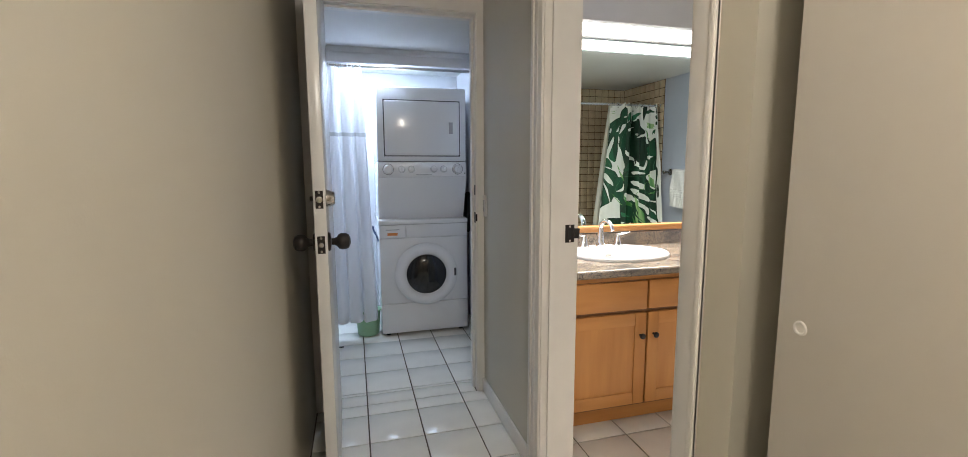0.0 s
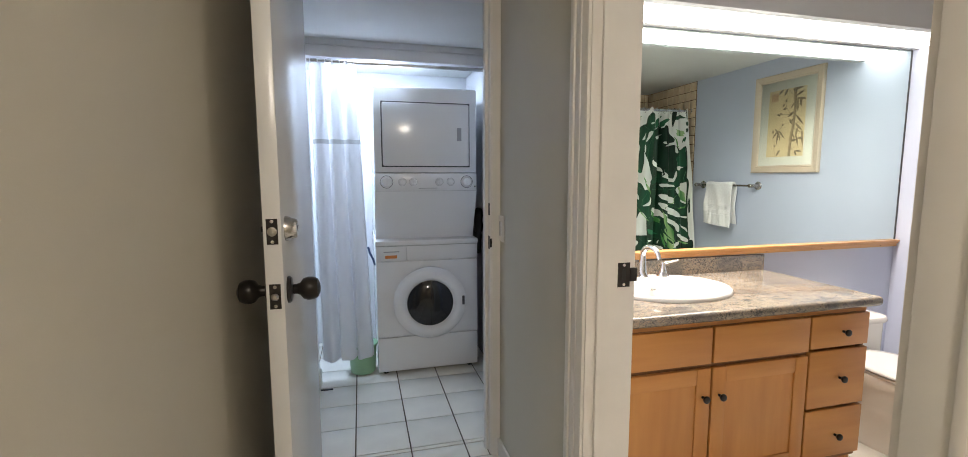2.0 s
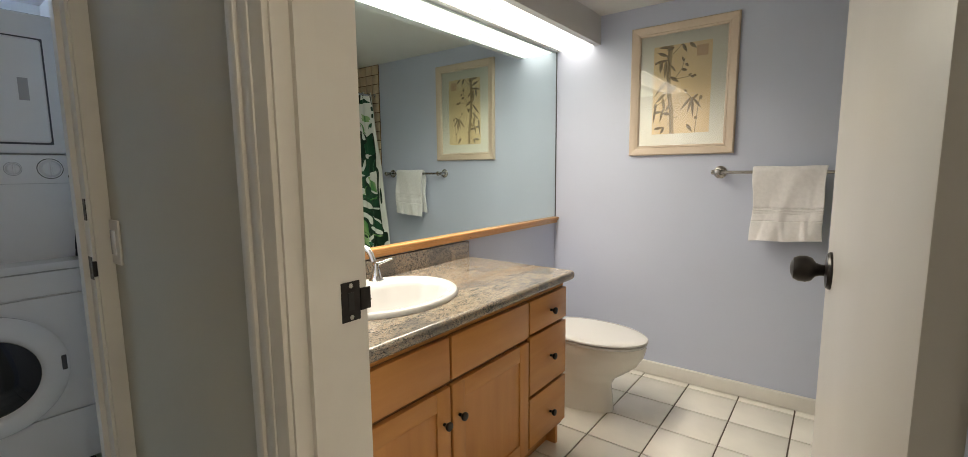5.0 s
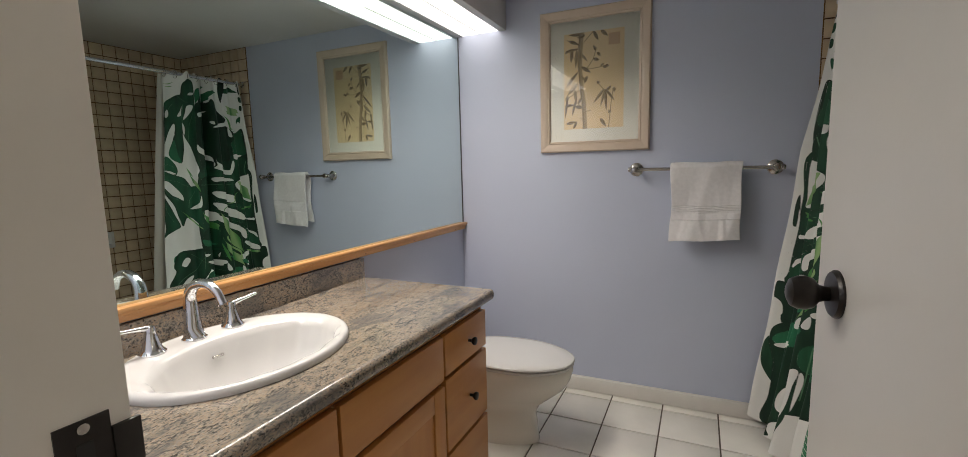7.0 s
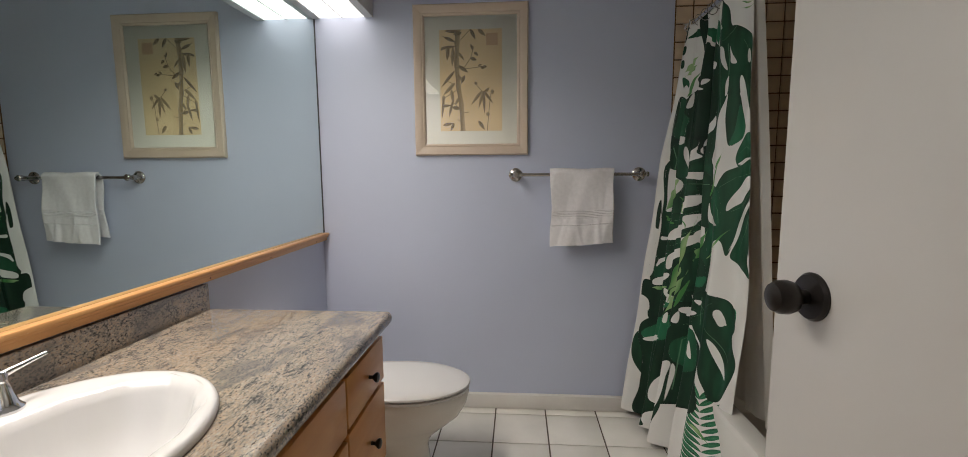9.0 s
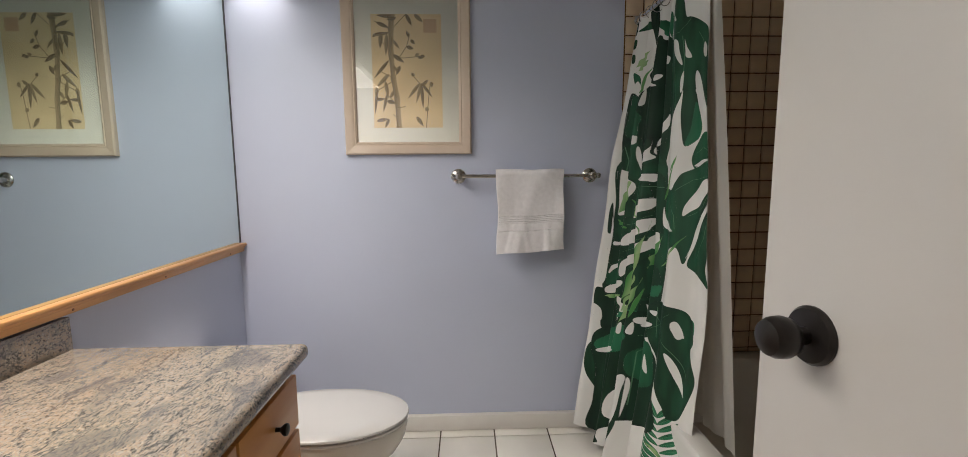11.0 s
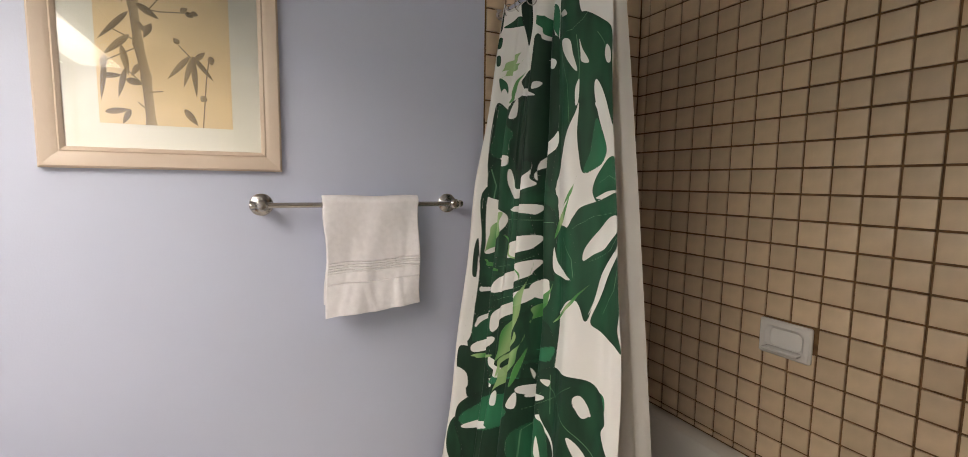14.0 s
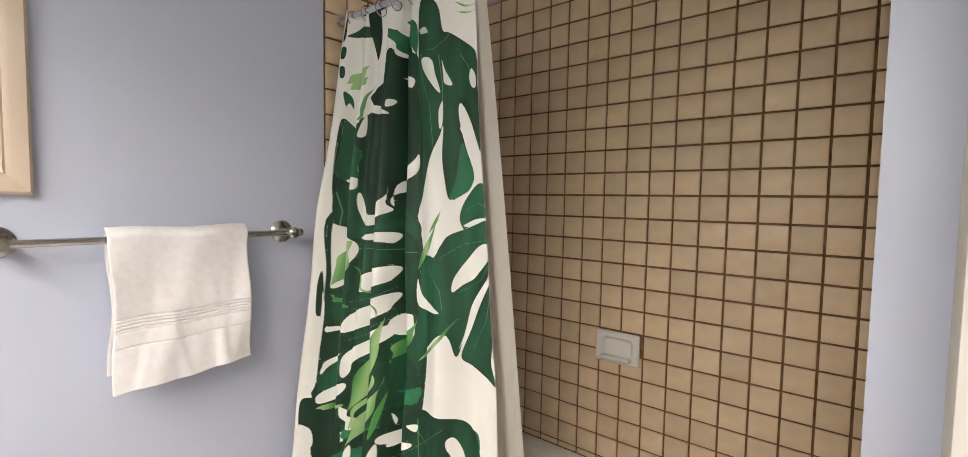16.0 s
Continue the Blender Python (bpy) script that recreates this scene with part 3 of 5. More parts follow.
part("tub", lathe([(0.07, 0.0), (0.082, 0.01), (0.093, 0.19), (0.098, 0.2), (0.094, 0.202), (0.088, 0.19), (0.078, 0.015), (0.01, 0.012)], 40), M_GREEN, bk)
part("rim", lathe([(0.093, 0.186), (0.102, 0.19), (0.102, 0.203), (0.094, 0.204)], 40), M_GREEN, bk)
ll = thing("laundry_lamp", "round glowing white ceiling lamp in the laundry alcove", "ceiling lamp", (0.6, 3.9, CL))
part("base", lathe([(0.13, -0.014), (0.13, 0.0)], 40), M_APPL, ll)
part("shade", lathe([(0.02, -0.036), (0.08, -0.032), (0.118, -0.022), (0.126, -0.0145)], 40), M_LGLOW, ll)
tagged(part("floor_vent", box(0.29, 0.36, 3.72, 3.735, 0.0006, 0.006, bevel=0.001), M_BLACK), "small dark metal door track end on the floor", "floor track")


# ---- bathroom: mirror, lights, vanity ----
tagged(part("mirror", box(XB + 0.005, XE - 0.011, YM - 0.006, YM - 0.001, 0.941, 2.026), M_MIRROR), "large frameless wall mirror above the vanity ledge", "mirror")
# added dark strip: draws the shaded gap between mirror end and wall
tagged(part("mirror_gap_shade", box(XE - 0.0105, XE - 0.003, YM - 0.008, YM - 0.0005, 0.946, 2.028), M_APPG), "dark strip put in for the shaded gap at the mirror edge", "mirror edge")
lights = thing("soffit_light", "glowing white fluorescent diffuser panels set into the soffit", "ceiling light", (0, 0, 2.034))
for a, b in ((2.574, 2.684), (2.69, 2.799)):
    part("diffuser", box(XB + 0.005, XE - 0.004, a, b, 0.0, 0.006), M_GLOW, lights)
part("divider", box(XB + 0.005, XE - 0.004, 2.6842, 2.6898, -0.004, 0.012), M_NICKEL, lights, "thin metal strip between the panels")
ledge = thing("mirror_ledge", "honey oak ledge moulding under the mirror", "ledge", (0, 0, 0))
part("board", box(XB + 0.003, XE - 0.001, YM - 0.019, YM - 0.0002, 0.905, 0.936, bevel=0.002), M_OAK, ledge)
part("lip", box(XB + 0.003, XE - 0.001, YM - 0.034, YM - 0.0065, 0.932, 0.945, bevel=0.004), M_OAK, ledge)
part("bead", box(XB + 0.003, XE - 0.001, YM - 0.026, YM - 0.018, 0.922, 0.9325, bevel=0.003), M_OAK, ledge)
for x in (2.68, 3.06, 3.5):
    part("screw", lathe([(0.0035, 0), (0.0035, 0.0008)], 10, "y", (x, YM - 0.019, 0.914)), M_SHADOWGAP, ledge)


def granite():
    m = mat("granite", (0.42, 0.36, 0.3), 0.13, spec=0.55)
    nt = m.node_tree
    link = nt.links.new
    p = nt.nodes["Principled BSDF"]
    tc = nt.nodes["Texture Coordinate"]
    mp = nt.nodes.new("ShaderNodeMapping")
    mp.inputs["Rotation"].default_value = (0, 0, radians(24))
    mp.inputs["Scale"].default_value = (5.2, 11.5, 8)
    link(tc.outputs["Object"], mp.inputs[0])
    flow = nt.nodes.new("ShaderNodeTexNoise")
    flow.inputs["Scale"].default_value, flow.inputs["Detail"].default_value, flow.inputs["Distortion"].default_value = 2.6, 12, 1.3
    flow.inputs["Roughness"].default_value = 0.78
    link(mp.outputs[0], flow.inputs["Vector"])
    fine = nt.nodes.new("ShaderNodeTexNoise")
    fine.inputs["Scale"].default_value, fine.inputs["Detail"].default_value = 26, 6
    link(mp.outputs[0], fine.inputs["Vector"])
    both = nt.nodes.new("ShaderNodeMix")
    both.inputs[0].default_value = 0.43
    link(flow.outputs[0], both.inputs[2])
    link(fine.outputs[0], both.inputs[3])
    ramp = nt.nodes.new("ShaderNodeValToRGB")
    e = ramp.color_ramp.elements
    e[0].position, e[0].color = 0.39, (0.06, 0.056, 0.05, 1)
    e[1].position, e[1].color = 0.64, (0.43, 0.39, 0.32, 1)
    for pos, c in ((0.445, (0.13, 0.12, 0.105)), (0.475, (0.24, 0.21, 0.175)), (0.5, (0.27, 0.24, 0.2)), (0.53, (0.39, 0.275, 0.18)), (0.57, (0.27, 0.25, 0.22))):
        n = e.new(pos)
        n.color = (*c, 1)
    link(both.outputs[0], ramp.inputs[0])
    speck = nt.nodes.new("ShaderNodeTexNoise")
    speck.inputs["Scale"].default_value, speck.inputs["Detail"].default_value = 24, 3
    link(mp.outputs[0], speck.inputs["Vector"])
    sr = nt.nodes.new("ShaderNodeMapRange")
    sr.inputs[1].default_value, sr.inputs[2].default_value = 0.35, 0.4
    link(speck.outputs[0], sr.inputs[0])
    dark = nt.nodes.new("ShaderNodeMix")
    dark.data_type = "RGBA"
    dark.inputs[6].default_value = (0.05, 0.042, 0.036, 1)
    link(sr.outputs[0], dark.inputs[0])
    link(ramp.outputs[0], dark.inputs[7])
    pale = nt.nodes.new("ShaderNodeMapRange")
    pale.inputs[1].default_value, pale.inputs[2].default_value = 0.56, 0.68
    grains = nt.nodes.new("ShaderNodeTexNoise")
    grains.inputs["Scale"].default_value, grains.inputs["Detail"].default_value = 210, 3
    link(tc.outputs["Object"], grains.inputs["Vector"])
    link(grains.outputs[0], pale.inputs[0])
    fin = nt.nodes.new("ShaderNodeMix")
    fin.data_type = "RGBA"
    fin.inputs[7].default_value = (0.58, 0.51, 0.42, 1)
    half = nt.nodes.new("ShaderNodeMath")
    half.operation = "MULTIPLY"
    half.inputs[1].default_value = 0.4
    link(pale.outputs[0], half.inputs[0])
    link(half.outputs[0], fin.inputs[0])
    link(dark.outputs[2], fin.inputs[6])
    band = nt.nodes.new("ShaderNodeTexNoise")
    band.inputs["Scale"].default_value, band.inputs["Detail"].default_value, band.inputs["Distortion"].default_value = 0.9, 9, 0.8
    link(mp.outputs[0], band.inputs["Vector"])
    br = nt.nodes.new("ShaderNodeMapRange")
    br.inputs[1].default_value, br.inputs[2].default_value, br.inputs[4].default_value = 0.52, 0.62, 0.65
    link(band.outputs[0], br.inputs[0])
    veins = nt.nodes.new("ShaderNodeMix")
    veins.data_type = "RGBA"
    veins.inputs[7].default_value = (0.13, 0.125, 0.12, 1)
    link(br.outputs[0], veins.inputs[0])
    link(fin.outputs[2], veins.inputs[6])
    link(veins.outputs[2], p.inputs["Base Color"])
    return m


M_GRANITE = granite()
ct = thing("countertop", "polished brown-grey granite countertop with a rounded edge", "countertop", (0, 0, 0))
slab = part("slab", box(1.317, 2.66, 2.204, YM - 0.0225, 0.779, 0.82, bevel=0.017, seg=5), M_GRANITE, ct)
cutter = part("cutter", lathe([(1, 0.7), (1, 0.9)], 64, "z", (1.868, 2.552, 0)), M_GRANITE)
cutter.data.transform(Matrix.Translation((1.868, 2.552, 0)) @ Matrix.Diagonal((0.262, 0.204, 1, 1)) @ Matrix.Translation((-1.868, -2.552, 0)))
cut = slab.modifiers.new("hole", "BOOLEAN")
cut.object, cut.operation, cut.solver = cutter, "DIFFERENCE", "EXACT"
bpy.context.view_layer.update()
holed = bpy.data.meshes.new_from_object(slab.evaluated_get(bpy.context.evaluated_depsgraph_get()))
slab.modifiers.clear()
slab.data = holed
holed.set_sharp_from_angle(angle=radians(25))
bpy.data.objects.remove(cutter)
part("backsplash", box(1.317, 2.664, YM - 0.022, YM - 0.0005, 0.779, 0.9, bevel=0.002), M_GRANITE, ct)

van = thing("vanity", "honey maple vanity cabinet with doors and drawers", "cabinet", (0, 0, 0))
FY = 2.246
part("body", boxes((1.317, 1.335, FY + 0.018, YM - 0.002, 0.11, 0.777), (2.598, 2.616, FY + 0.018, YM - 0.002, 0.003, 0.777), (1.335, 2.598, YM - 0.02, YM - 0.002, 0.003, 0.777), (1.335, 2.598, FY + 0.018, YM - 0.02, 0.11, 0.128)), M_WOOD, van)
part("toe_kick", box(1.317, 2.616, FY + 0.066, FY + 0.0748, 0.003, 0.11), M_WOODH, van)
# frame darker than the maple fronts: the shade between them is in its colour
part("face_frame", boxes((1.317, 2.616, FY, FY + 0.018, 0.738, 0.777), (1.317, 2.616, FY, FY + 0.018, 0.11, 0.14), (1.317, 1.36, FY, FY + 0.018, 0.14, 0.738), (2.598, 2.616, FY, FY + 0.018, 0.14, 0.738),
     (2.292, 2.322, FY, FY + 0.018, 0.14, 0.738), (1.36, 2.292, FY, FY + 0.018, 0.58, 0.616), (1.827, 1.849, FY, FY + 0.018, 0.616, 0.738)), M_SHADOWGAP, van, "face frame coloured dark as the shade between the fronts", smooth=False)
part("top_rail", box(1.317, 2.6165, FY - 0.0015, FY, 0.755, 0.777), M_WOODH, van)


def vanity_knob(parent, x, z):
    part("knob", lathe([(0.0055, 0), (0.005, 0.01), (0.0075, 0.013), (0.0125, 0.018), (0.0145, 0.022), (0.0135, 0.027), (0.008, 0.0295), (0.002, 0.03)], 20, "y", (x, FY - 0.02, z)), M_BRONZE, parent, "small round dark bronze knob")


def slab_front(name, x0, x1, z0, z1, knob=None):
    f = part(name, box(x0, x1, FY - 0.02, FY - 0.0005, z0, z1, bevel=0.003), M_WOODH, van)
    if knob:
        vanity_knob(f, *knob)
    return f


def panel_door(x0, x1, z0, z1, knob):
    w = 0.062
    d = part("cabinet_door", box(x0 + w - 0.004, x1 - w + 0.004, FY - 0.013, FY - 0.0045, z0 + w - 0.004, z1 - w + 0.004), M_WOOD, van, "shaker door with a recessed panel")
    for a, b in ((x0, x0 + w), (x1 - w, x1)):
        part("stile", box(a, b, FY - 0.02, FY - 0.0005, z0, z1, bevel=0.0022), M_WOOD, d)
    for a, b in ((z0, z0 + w), (z1 - w, z1)):
        part("rail", box(x0 + w + 0.0002, x1 - w - 0.0002, FY - 0.0195, FY - 0.0005, a, b, bevel=0.0022), M_WOODH, d)
    vanity_knob(d, *knob)


slab_front("false_front", 1.345, 1.833, 0.61, 0.752)
slab_front("false_front", 1.843, 2.3, 0.61, 0.752)
panel_door(1.345, 1.833, 0.125, 0.592, (1.8, 0.481))
panel_door(1.843, 2.3, 0.125, 0.592, (1.875, 0.481))
slab_front("drawer_front", 2.31, 2.614, 0.617, 0.752, (2.474, 0.681))
slab_front("drawer_front", 2.31, 2.614, 0.36, 0.604, (2.474, 0.482))
slab_front("drawer_front", 2.31, 2.614, 0.135, 0.347, (2.474, 0.23))

# sink, an oval drop-in basin
sink = thing("sink", "white oval drop-in porcelain sink in the countertop", "sink", (1.868, 2.552, 0.82))
bm = bmesh.new()
N = 96
rings = []
rows = [(1.0, 0.0005, 0), (1.004, 0.008, 0), (0.99, 0.016, 0), (0.965, 0.0195, 0), (0.93, 0.019, 0), (0.0, 0.018, 1), (0.06, 0.012, 1), (0.1, -0.004, 1), (0.16, -0.05, 1), (0.28, -0.1, 1), (0.5, -0.132, 1), (0.8, -0.142, 1), (0.97, -0.146, 1)]
for s, h, inner in rows:
    ring = []
    for k in range(N):
        a = 2 * math.pi * k / N
        if not inner:
            x, y = 0.28 * s * math.cos(a), 0.23 * s * math.sin(a)
        else:
            sc = 1 + 0.018 * math.cos(14 * a) * max(0, 1 - s * 3)
            x, y = 0.25 * (1 - s) * sc * math.cos(a), -0.036 + (0.168 * (1 - s)) * sc * math.sin(a)
        ring.append(bm.verts.new((x, y, h)))
    rings.append(ring)
for a, b in zip(rings, rings[1:]):
    for k in range(N):
        bm.faces.new((a[k], a[(k + 1) % N], b[(k + 1) % N], b[k]))
bm.faces.new(rings[-1])
part("basin", bm, M_PORC, sink)
part("overflow", box(-0.016, 0.016, 0.1, 0.108, -0.03, -0.022, bevel=0.003), M_NICKEL, sink, "small overflow slot in the basin")
part("drain", lathe([(0.026, -0.1455), (0.026, -0.143), (0.02, -0.142), (0.002, -0.1415)], 28, "z", (0, -0.032, 0)), M_CHROME, sink)

tap = thing("faucet", "polished chrome widespread faucet with two lever handles", "faucet", (1.853, 2.722, 0.838))
base = part("spout", tube([(0, 0, 0), (0, 0, 0.004), (0, 0, 0.008), (0, 0, 0.03), (0, 0.003, 0.09)] + [(0, 0.003 - 0.062 + 0.062 * math.cos(a), 0.105 + 0.05 * math.sin(a)) for a in np.linspace(0.0, 2.6, 14)] + [(0, -0.125, 0.107)],
     0.013, 20, [0.03, 0.03, 0.026, 0.022, 0.0165] + [0.0155 - 0.0004 * k for k in range(14)] + [0.0105]), M_CHROME, tap, "curved chrome spout")
part("lift_rod", tube([(0, 0.026, 0.0), (0, 0.026, 0.055)], 0.0022), M_CHROME, tap)
part("lift_knob", lathe([(0.002, 0.052), (0.0055, 0.056), (0.0055, 0.062), (0.002, 0.065)], 14, "z", (0, 0.026, 0)), M_CHROME, tap)
for sx in (-1, 1):
    h = part("handle", lathe([(0.03, 0), (0.03, 0.005), (0.026, 0.009), (0.022, 0.014), (0.0115, 0.055), (0.0125, 0.064), (0.01, 0.07), (0.002, 0.072)], 28, "z", (0.108 * sx, -0.005, 0)), M_CHROME, tap, "cone-shaped chrome lever handle")
    part("lever", tube([(0.108 * sx - 0.004 * sx, -0.005, 0.064), (0.108 * sx + 0.03 * sx, -0.008, 0.07), (0.108 * sx + 0.078 * sx, -0.012, 0.077)], 0.005, 12, [0.008, 0.0058, 0.0042]), M_CHROME, h)

def rrect(x0, x1, y0, y1, r, n=10):
    pts = []
    for cx_, cy_, a0 in ((x1 - r, y1 - r, 0), (x0 + r, y1 - r, 90), (x0 + r, y0 + r, 180), (x1 - r, y0 + r, 270)):
        for k in range(n):
            a = radians(a0 + 90 * k / (n - 1))
            pts.append((cx_ + r * math.cos(a), cy_ + r * math.sin(a)))
    return pts


# ---- toilet ----
wc_t = thing("toilet", "off-white one-piece low toilet with a closed lid", "toilet", (3.045, YM - 0.004, 0))


def egg(s, y0, y1, w, power=2.3):
    """A ring of the bowl's outline from the tip y0 to the back y1."""
    out = []
    for k in range(56):
        a = 2 * math.pi * k / 56
        c, sn = math.cos(a), math.sin(a)
        yy = (y0 + y1) / 2 + (y1 - y0) / 2 * s * math.copysign(abs(sn) ** (2 / power), sn)
        f = 1.0 - 0.16 * max(0, -sn) ** 2
        out.append((w * s * f * math.copysign(abs(c) ** (2 / power), c), yy))
    return out


def loft(rows, cap=True):
    bm = bmesh.new()
    rings = [[bm.verts.new((x, y, z)) for x, y in ring] for ring, z in rows]
    n = len(rings[0])
    for a, b in zip(rings, rings[1:]):
        for k in range(n):
            bm.faces.new((a[k], a[(k + 1) % n], b[(k + 1) % n], b[k]))
    if cap:
        bm.faces.new(rings[0][::-1])
        bm.faces.new(rings[-1])
    bmesh.ops.recalc_face_normals(bm, faces=bm.faces)
    return bm


part("bowl", loft([(egg(1, -0.67, -0.1, 0.112), 0.0), (egg(1, -0.665, -0.1, 0.106), 0.05), (egg(1, -0.655, -0.1, 0.1), 0.14), (egg(1, -0.675, -0.1, 0.106), 0.18), (egg(1, -0.725, -0.1, 0.128), 0.22),
     (egg(1, -0.785, -0.1, 0.155), 0.27), (egg(1, -0.816, -0.1, 0.172), 0.32), (egg(1, -0.828, -0.1, 0.18), 0.365), (egg(1, -0.822, -0.1, 0.177), 0.381)]), M_TOILET, wc_t)
part("seat", loft([(egg(1, -0.826, -0.26, 0.178), 0.382), (egg(1, -0.83, -0.26, 0.182), 0.387), (egg(1, -0.83, -0.26, 0.182), 0.394), (egg(1, -0.826, -0.26, 0.178), 0.3965)]), M_PORC, wc_t, "white toilet seat ring")
part("lid", loft([(egg(1, -0.828, -0.25, 0.18), 0.399), (egg(1, -0.834, -0.25, 0.186), 0.404), (egg(1, -0.832, -0.25, 0.184), 0.411), (egg(0.97, -0.826, -0.255, 0.182), 0.416), (egg(0.8, -0.82, -0.26, 0.182), 0.419), (egg(0.3, -0.82, -0.26, 0.182), 0.4205)]), M_PORC, wc_t, "white closed toilet lid")
part("tank", loft([(rrect(-0.22, 0.22, -0.225, -0.01, 0.05), 0.2), (rrect(-0.245, 0.245, -0.235, -0.01, 0.06), 0.3), (rrect(-0.248, 0.248, -0.236, -0.01, 0.06), 0.54)]), M_TOILET, wc_t)
part("tank_lid", loft([(rrect(-0.256, 0.256, -0.246, -0.004, 0.066), 0.54), (rrect(-0.262, 0.262, -0.25, -0.004, 0.07), 0.548), (rrect(-0.262, 0.262, -0.25, -0.004, 0.07), 0.56), (rrect(-0.256, 0.256, -0.245, -0.006, 0.066), 0.57), (rrect(-0.24, 0.24, -0.23, -0.012, 0.06), 0.575)]), M_TOILET, wc_t)
part("lever", tube([(-0.17, -0.236, 0.5), (-0.17, -0.256, 0.5), (-0.12, -0.262, 0.497), (-0.09, -0.262, 0.495)], 0.006), M_CHROME, wc_t)
for sx in (-0.09, 0.09):
    part("seat_hinge", lathe([(0.012, 0.382), (0.012, 0.412), (0.008, 0.416)], 16, "z", (sx, -0.245, 0)), M_PORC, wc_t)

# ---- towel bar and towel ----
BX, BZ = 3.565, 1.243
bar = thing("towel_bar", "brushed nickel towel bar on the blue wall", "towel bar", (0, 0, 0))
part("rail", tube([(BX, 1.193, BZ), (BX, 1.83, BZ)], 0.0085), M_NICKEL, bar)
for y, s in ((1.818, 1), (1.206, -1)):
    p = part("post", lathe([(0.034, 0), (0.034, 0.004), (0.03, 0.008), (0.016, 0.012), (0.012, 0.03), (0.013, 0.05), (0.016, 0.066), (0.017, 0.084), (0.012, 0.089), (0.003, 0.09)], 32, "-x", (XE, y, BZ)), M_NICKEL, bar)
    part("finial", lathe([(0.0085, 0), (0.011, 0.006), (0.013, 0.014), (0.011, 0.02), (0.004, 0.022)], 20, "-y" if s > 0 else "y", (BX, y + s * 0.012, BZ)), M_NICKEL, p)

towel = thing("towel", "white folded terry hand towel hanging over the bar", "towel", (0, 0, 0))


def drape(side, y0, y1, low, thick):
    def where(U, V):
        L = BZ - low
        t = V * (L + 0.03)
        top = np.clip(t / 0.03, 0, 1) * np.pi / 2
        down = np.clip(t - 0.03, 0, None)
        z = BZ + 0.012 + thick + 0.012 * (np.sin(np.pi / 2 - 0 * top) - 1) - (1 - np.cos(top)) * 0.022 - down
        x = BX + side * (np.sin(top) * (0.012 + thick) + 0.004 * np.sin(V * 7 + U * 3) + 0.01 * down / L * (1 if side > 0 else 1))
        y = y1 + (y0 - y1) * U + 0.003 * np.sin(V * 9) + (U - 0.5) * 0.012 * np.sin(V * 3)
        x = x + side * (0.0035 * np.sin(U * 11 + V * 5) + 0.0025 * np.sin(U * 23 + V * 8) * V + 0.003 * np.sin(U * 4 - V * 6))
        for a0, lean, deep in ((0.2, 0.3, 0.003), (0.42, -0.25, 0.003), (0.6, 0.2, 0.0035), (0.85, -0.1, 0.004)):
            x = x + side * deep * np.clip(V * 2 - 0.5, 0, 1) * np.exp(-((U - a0 - lean * V) / 0.035) ** 2)
        z = z - 0.018 * V * (1 - U) * (1 if side < 0 else 0.4) + 0.002 * np.sin(U * 9)
        dob = (np.abs(V - 0.60) < 0.05) | (np.abs(V - 0.74) < 0.005)
        x = x - side * np.where(dob, 0.0016 + 0.0007 * np.sign(np.sin(V * 900)), 0.0)
        return x, y, z
    return where


def solid(ob, thick):
    m = ob.modifiers.new("thickness", "SOLIDIFY")
    m.thickness, m.offset = thick, 0.0
    return ob


us, vs = np.linspace(0, 1, 70), np.linspace(0, 1, 190)
for name, side, y0, y1, low, th in (("front_fold", -1, 1.34, 1.65, 0.905, 0.014), ("inner_fold", -1, 1.35, 1.643, 0.935, 0.004), ("back_fold", 1, 1.348, 1.645, 0.93, 0.006)):
    ob, _, _ = cloth(name, us, vs, drape(side, y0, y1, low, th), M_TOWEL, towel)
    solid(ob, 0.008)

# ---- framed bamboo print ----
M_FRAME = mat("pickled_wood", (0.66, 0.54, 0.43), 0.42, scale=5, bump=0.06, bscale=90, stretch=(1, 1, 1), second=(0.57, 0.45, 0.35))
M_MAT = mat("mat_board", (0.66, 0.66, 0.58), 0.9, var=0.015)
pic = thing("framed_print", "bamboo print with a pale mat in a wooden frame", "picture", (XE, 2.0415, 1.7105))
PW, PH = 0.2845, 0.3665


def frame_side(n0, n1, along):
    """A mitred moulding bar; the profile steps from the outer edge to the inner lip."""
    prof = [(0.0, -0.001), (0.0, -0.02), (0.006, -0.027), (0.03, -0.025), (0.042, -0.019), (0.046, -0.021), (0.053, -0.0165), (0.056, -0.012), (0.056, -0.001)]
    bm = bmesh.new()
    ends = []
    for s in (-1, 1):
        ring = []
        for w, d in prof:
            if along == "y":
                ring.append(bm.verts.new((d, s * (PW - w), n0 * (PH - w))))
            else:
                ring.append(bm.verts.new((d, n0 * (PW - w), s * (PH - w))))
        ends.append(ring)
    a, b = ends
    n = len(prof)
    for k in range(n):
        bm.faces.new((a[k], a[(k + 1) % n], b[(k + 1) % n], b[k]))
    bm.faces.new(a)
    bm.faces.new(b[::-1])
    bmesh.ops.recalc_face_normals(bm, faces=bm.faces)
    return bm


for n0, along in ((1, "y"), (-1, "y"), (1, "z"), (-1, "z")):
    part("frame_bar", frame_side(n0, 0, along), M_FRAME, pic, "pale pickled wood moulding")
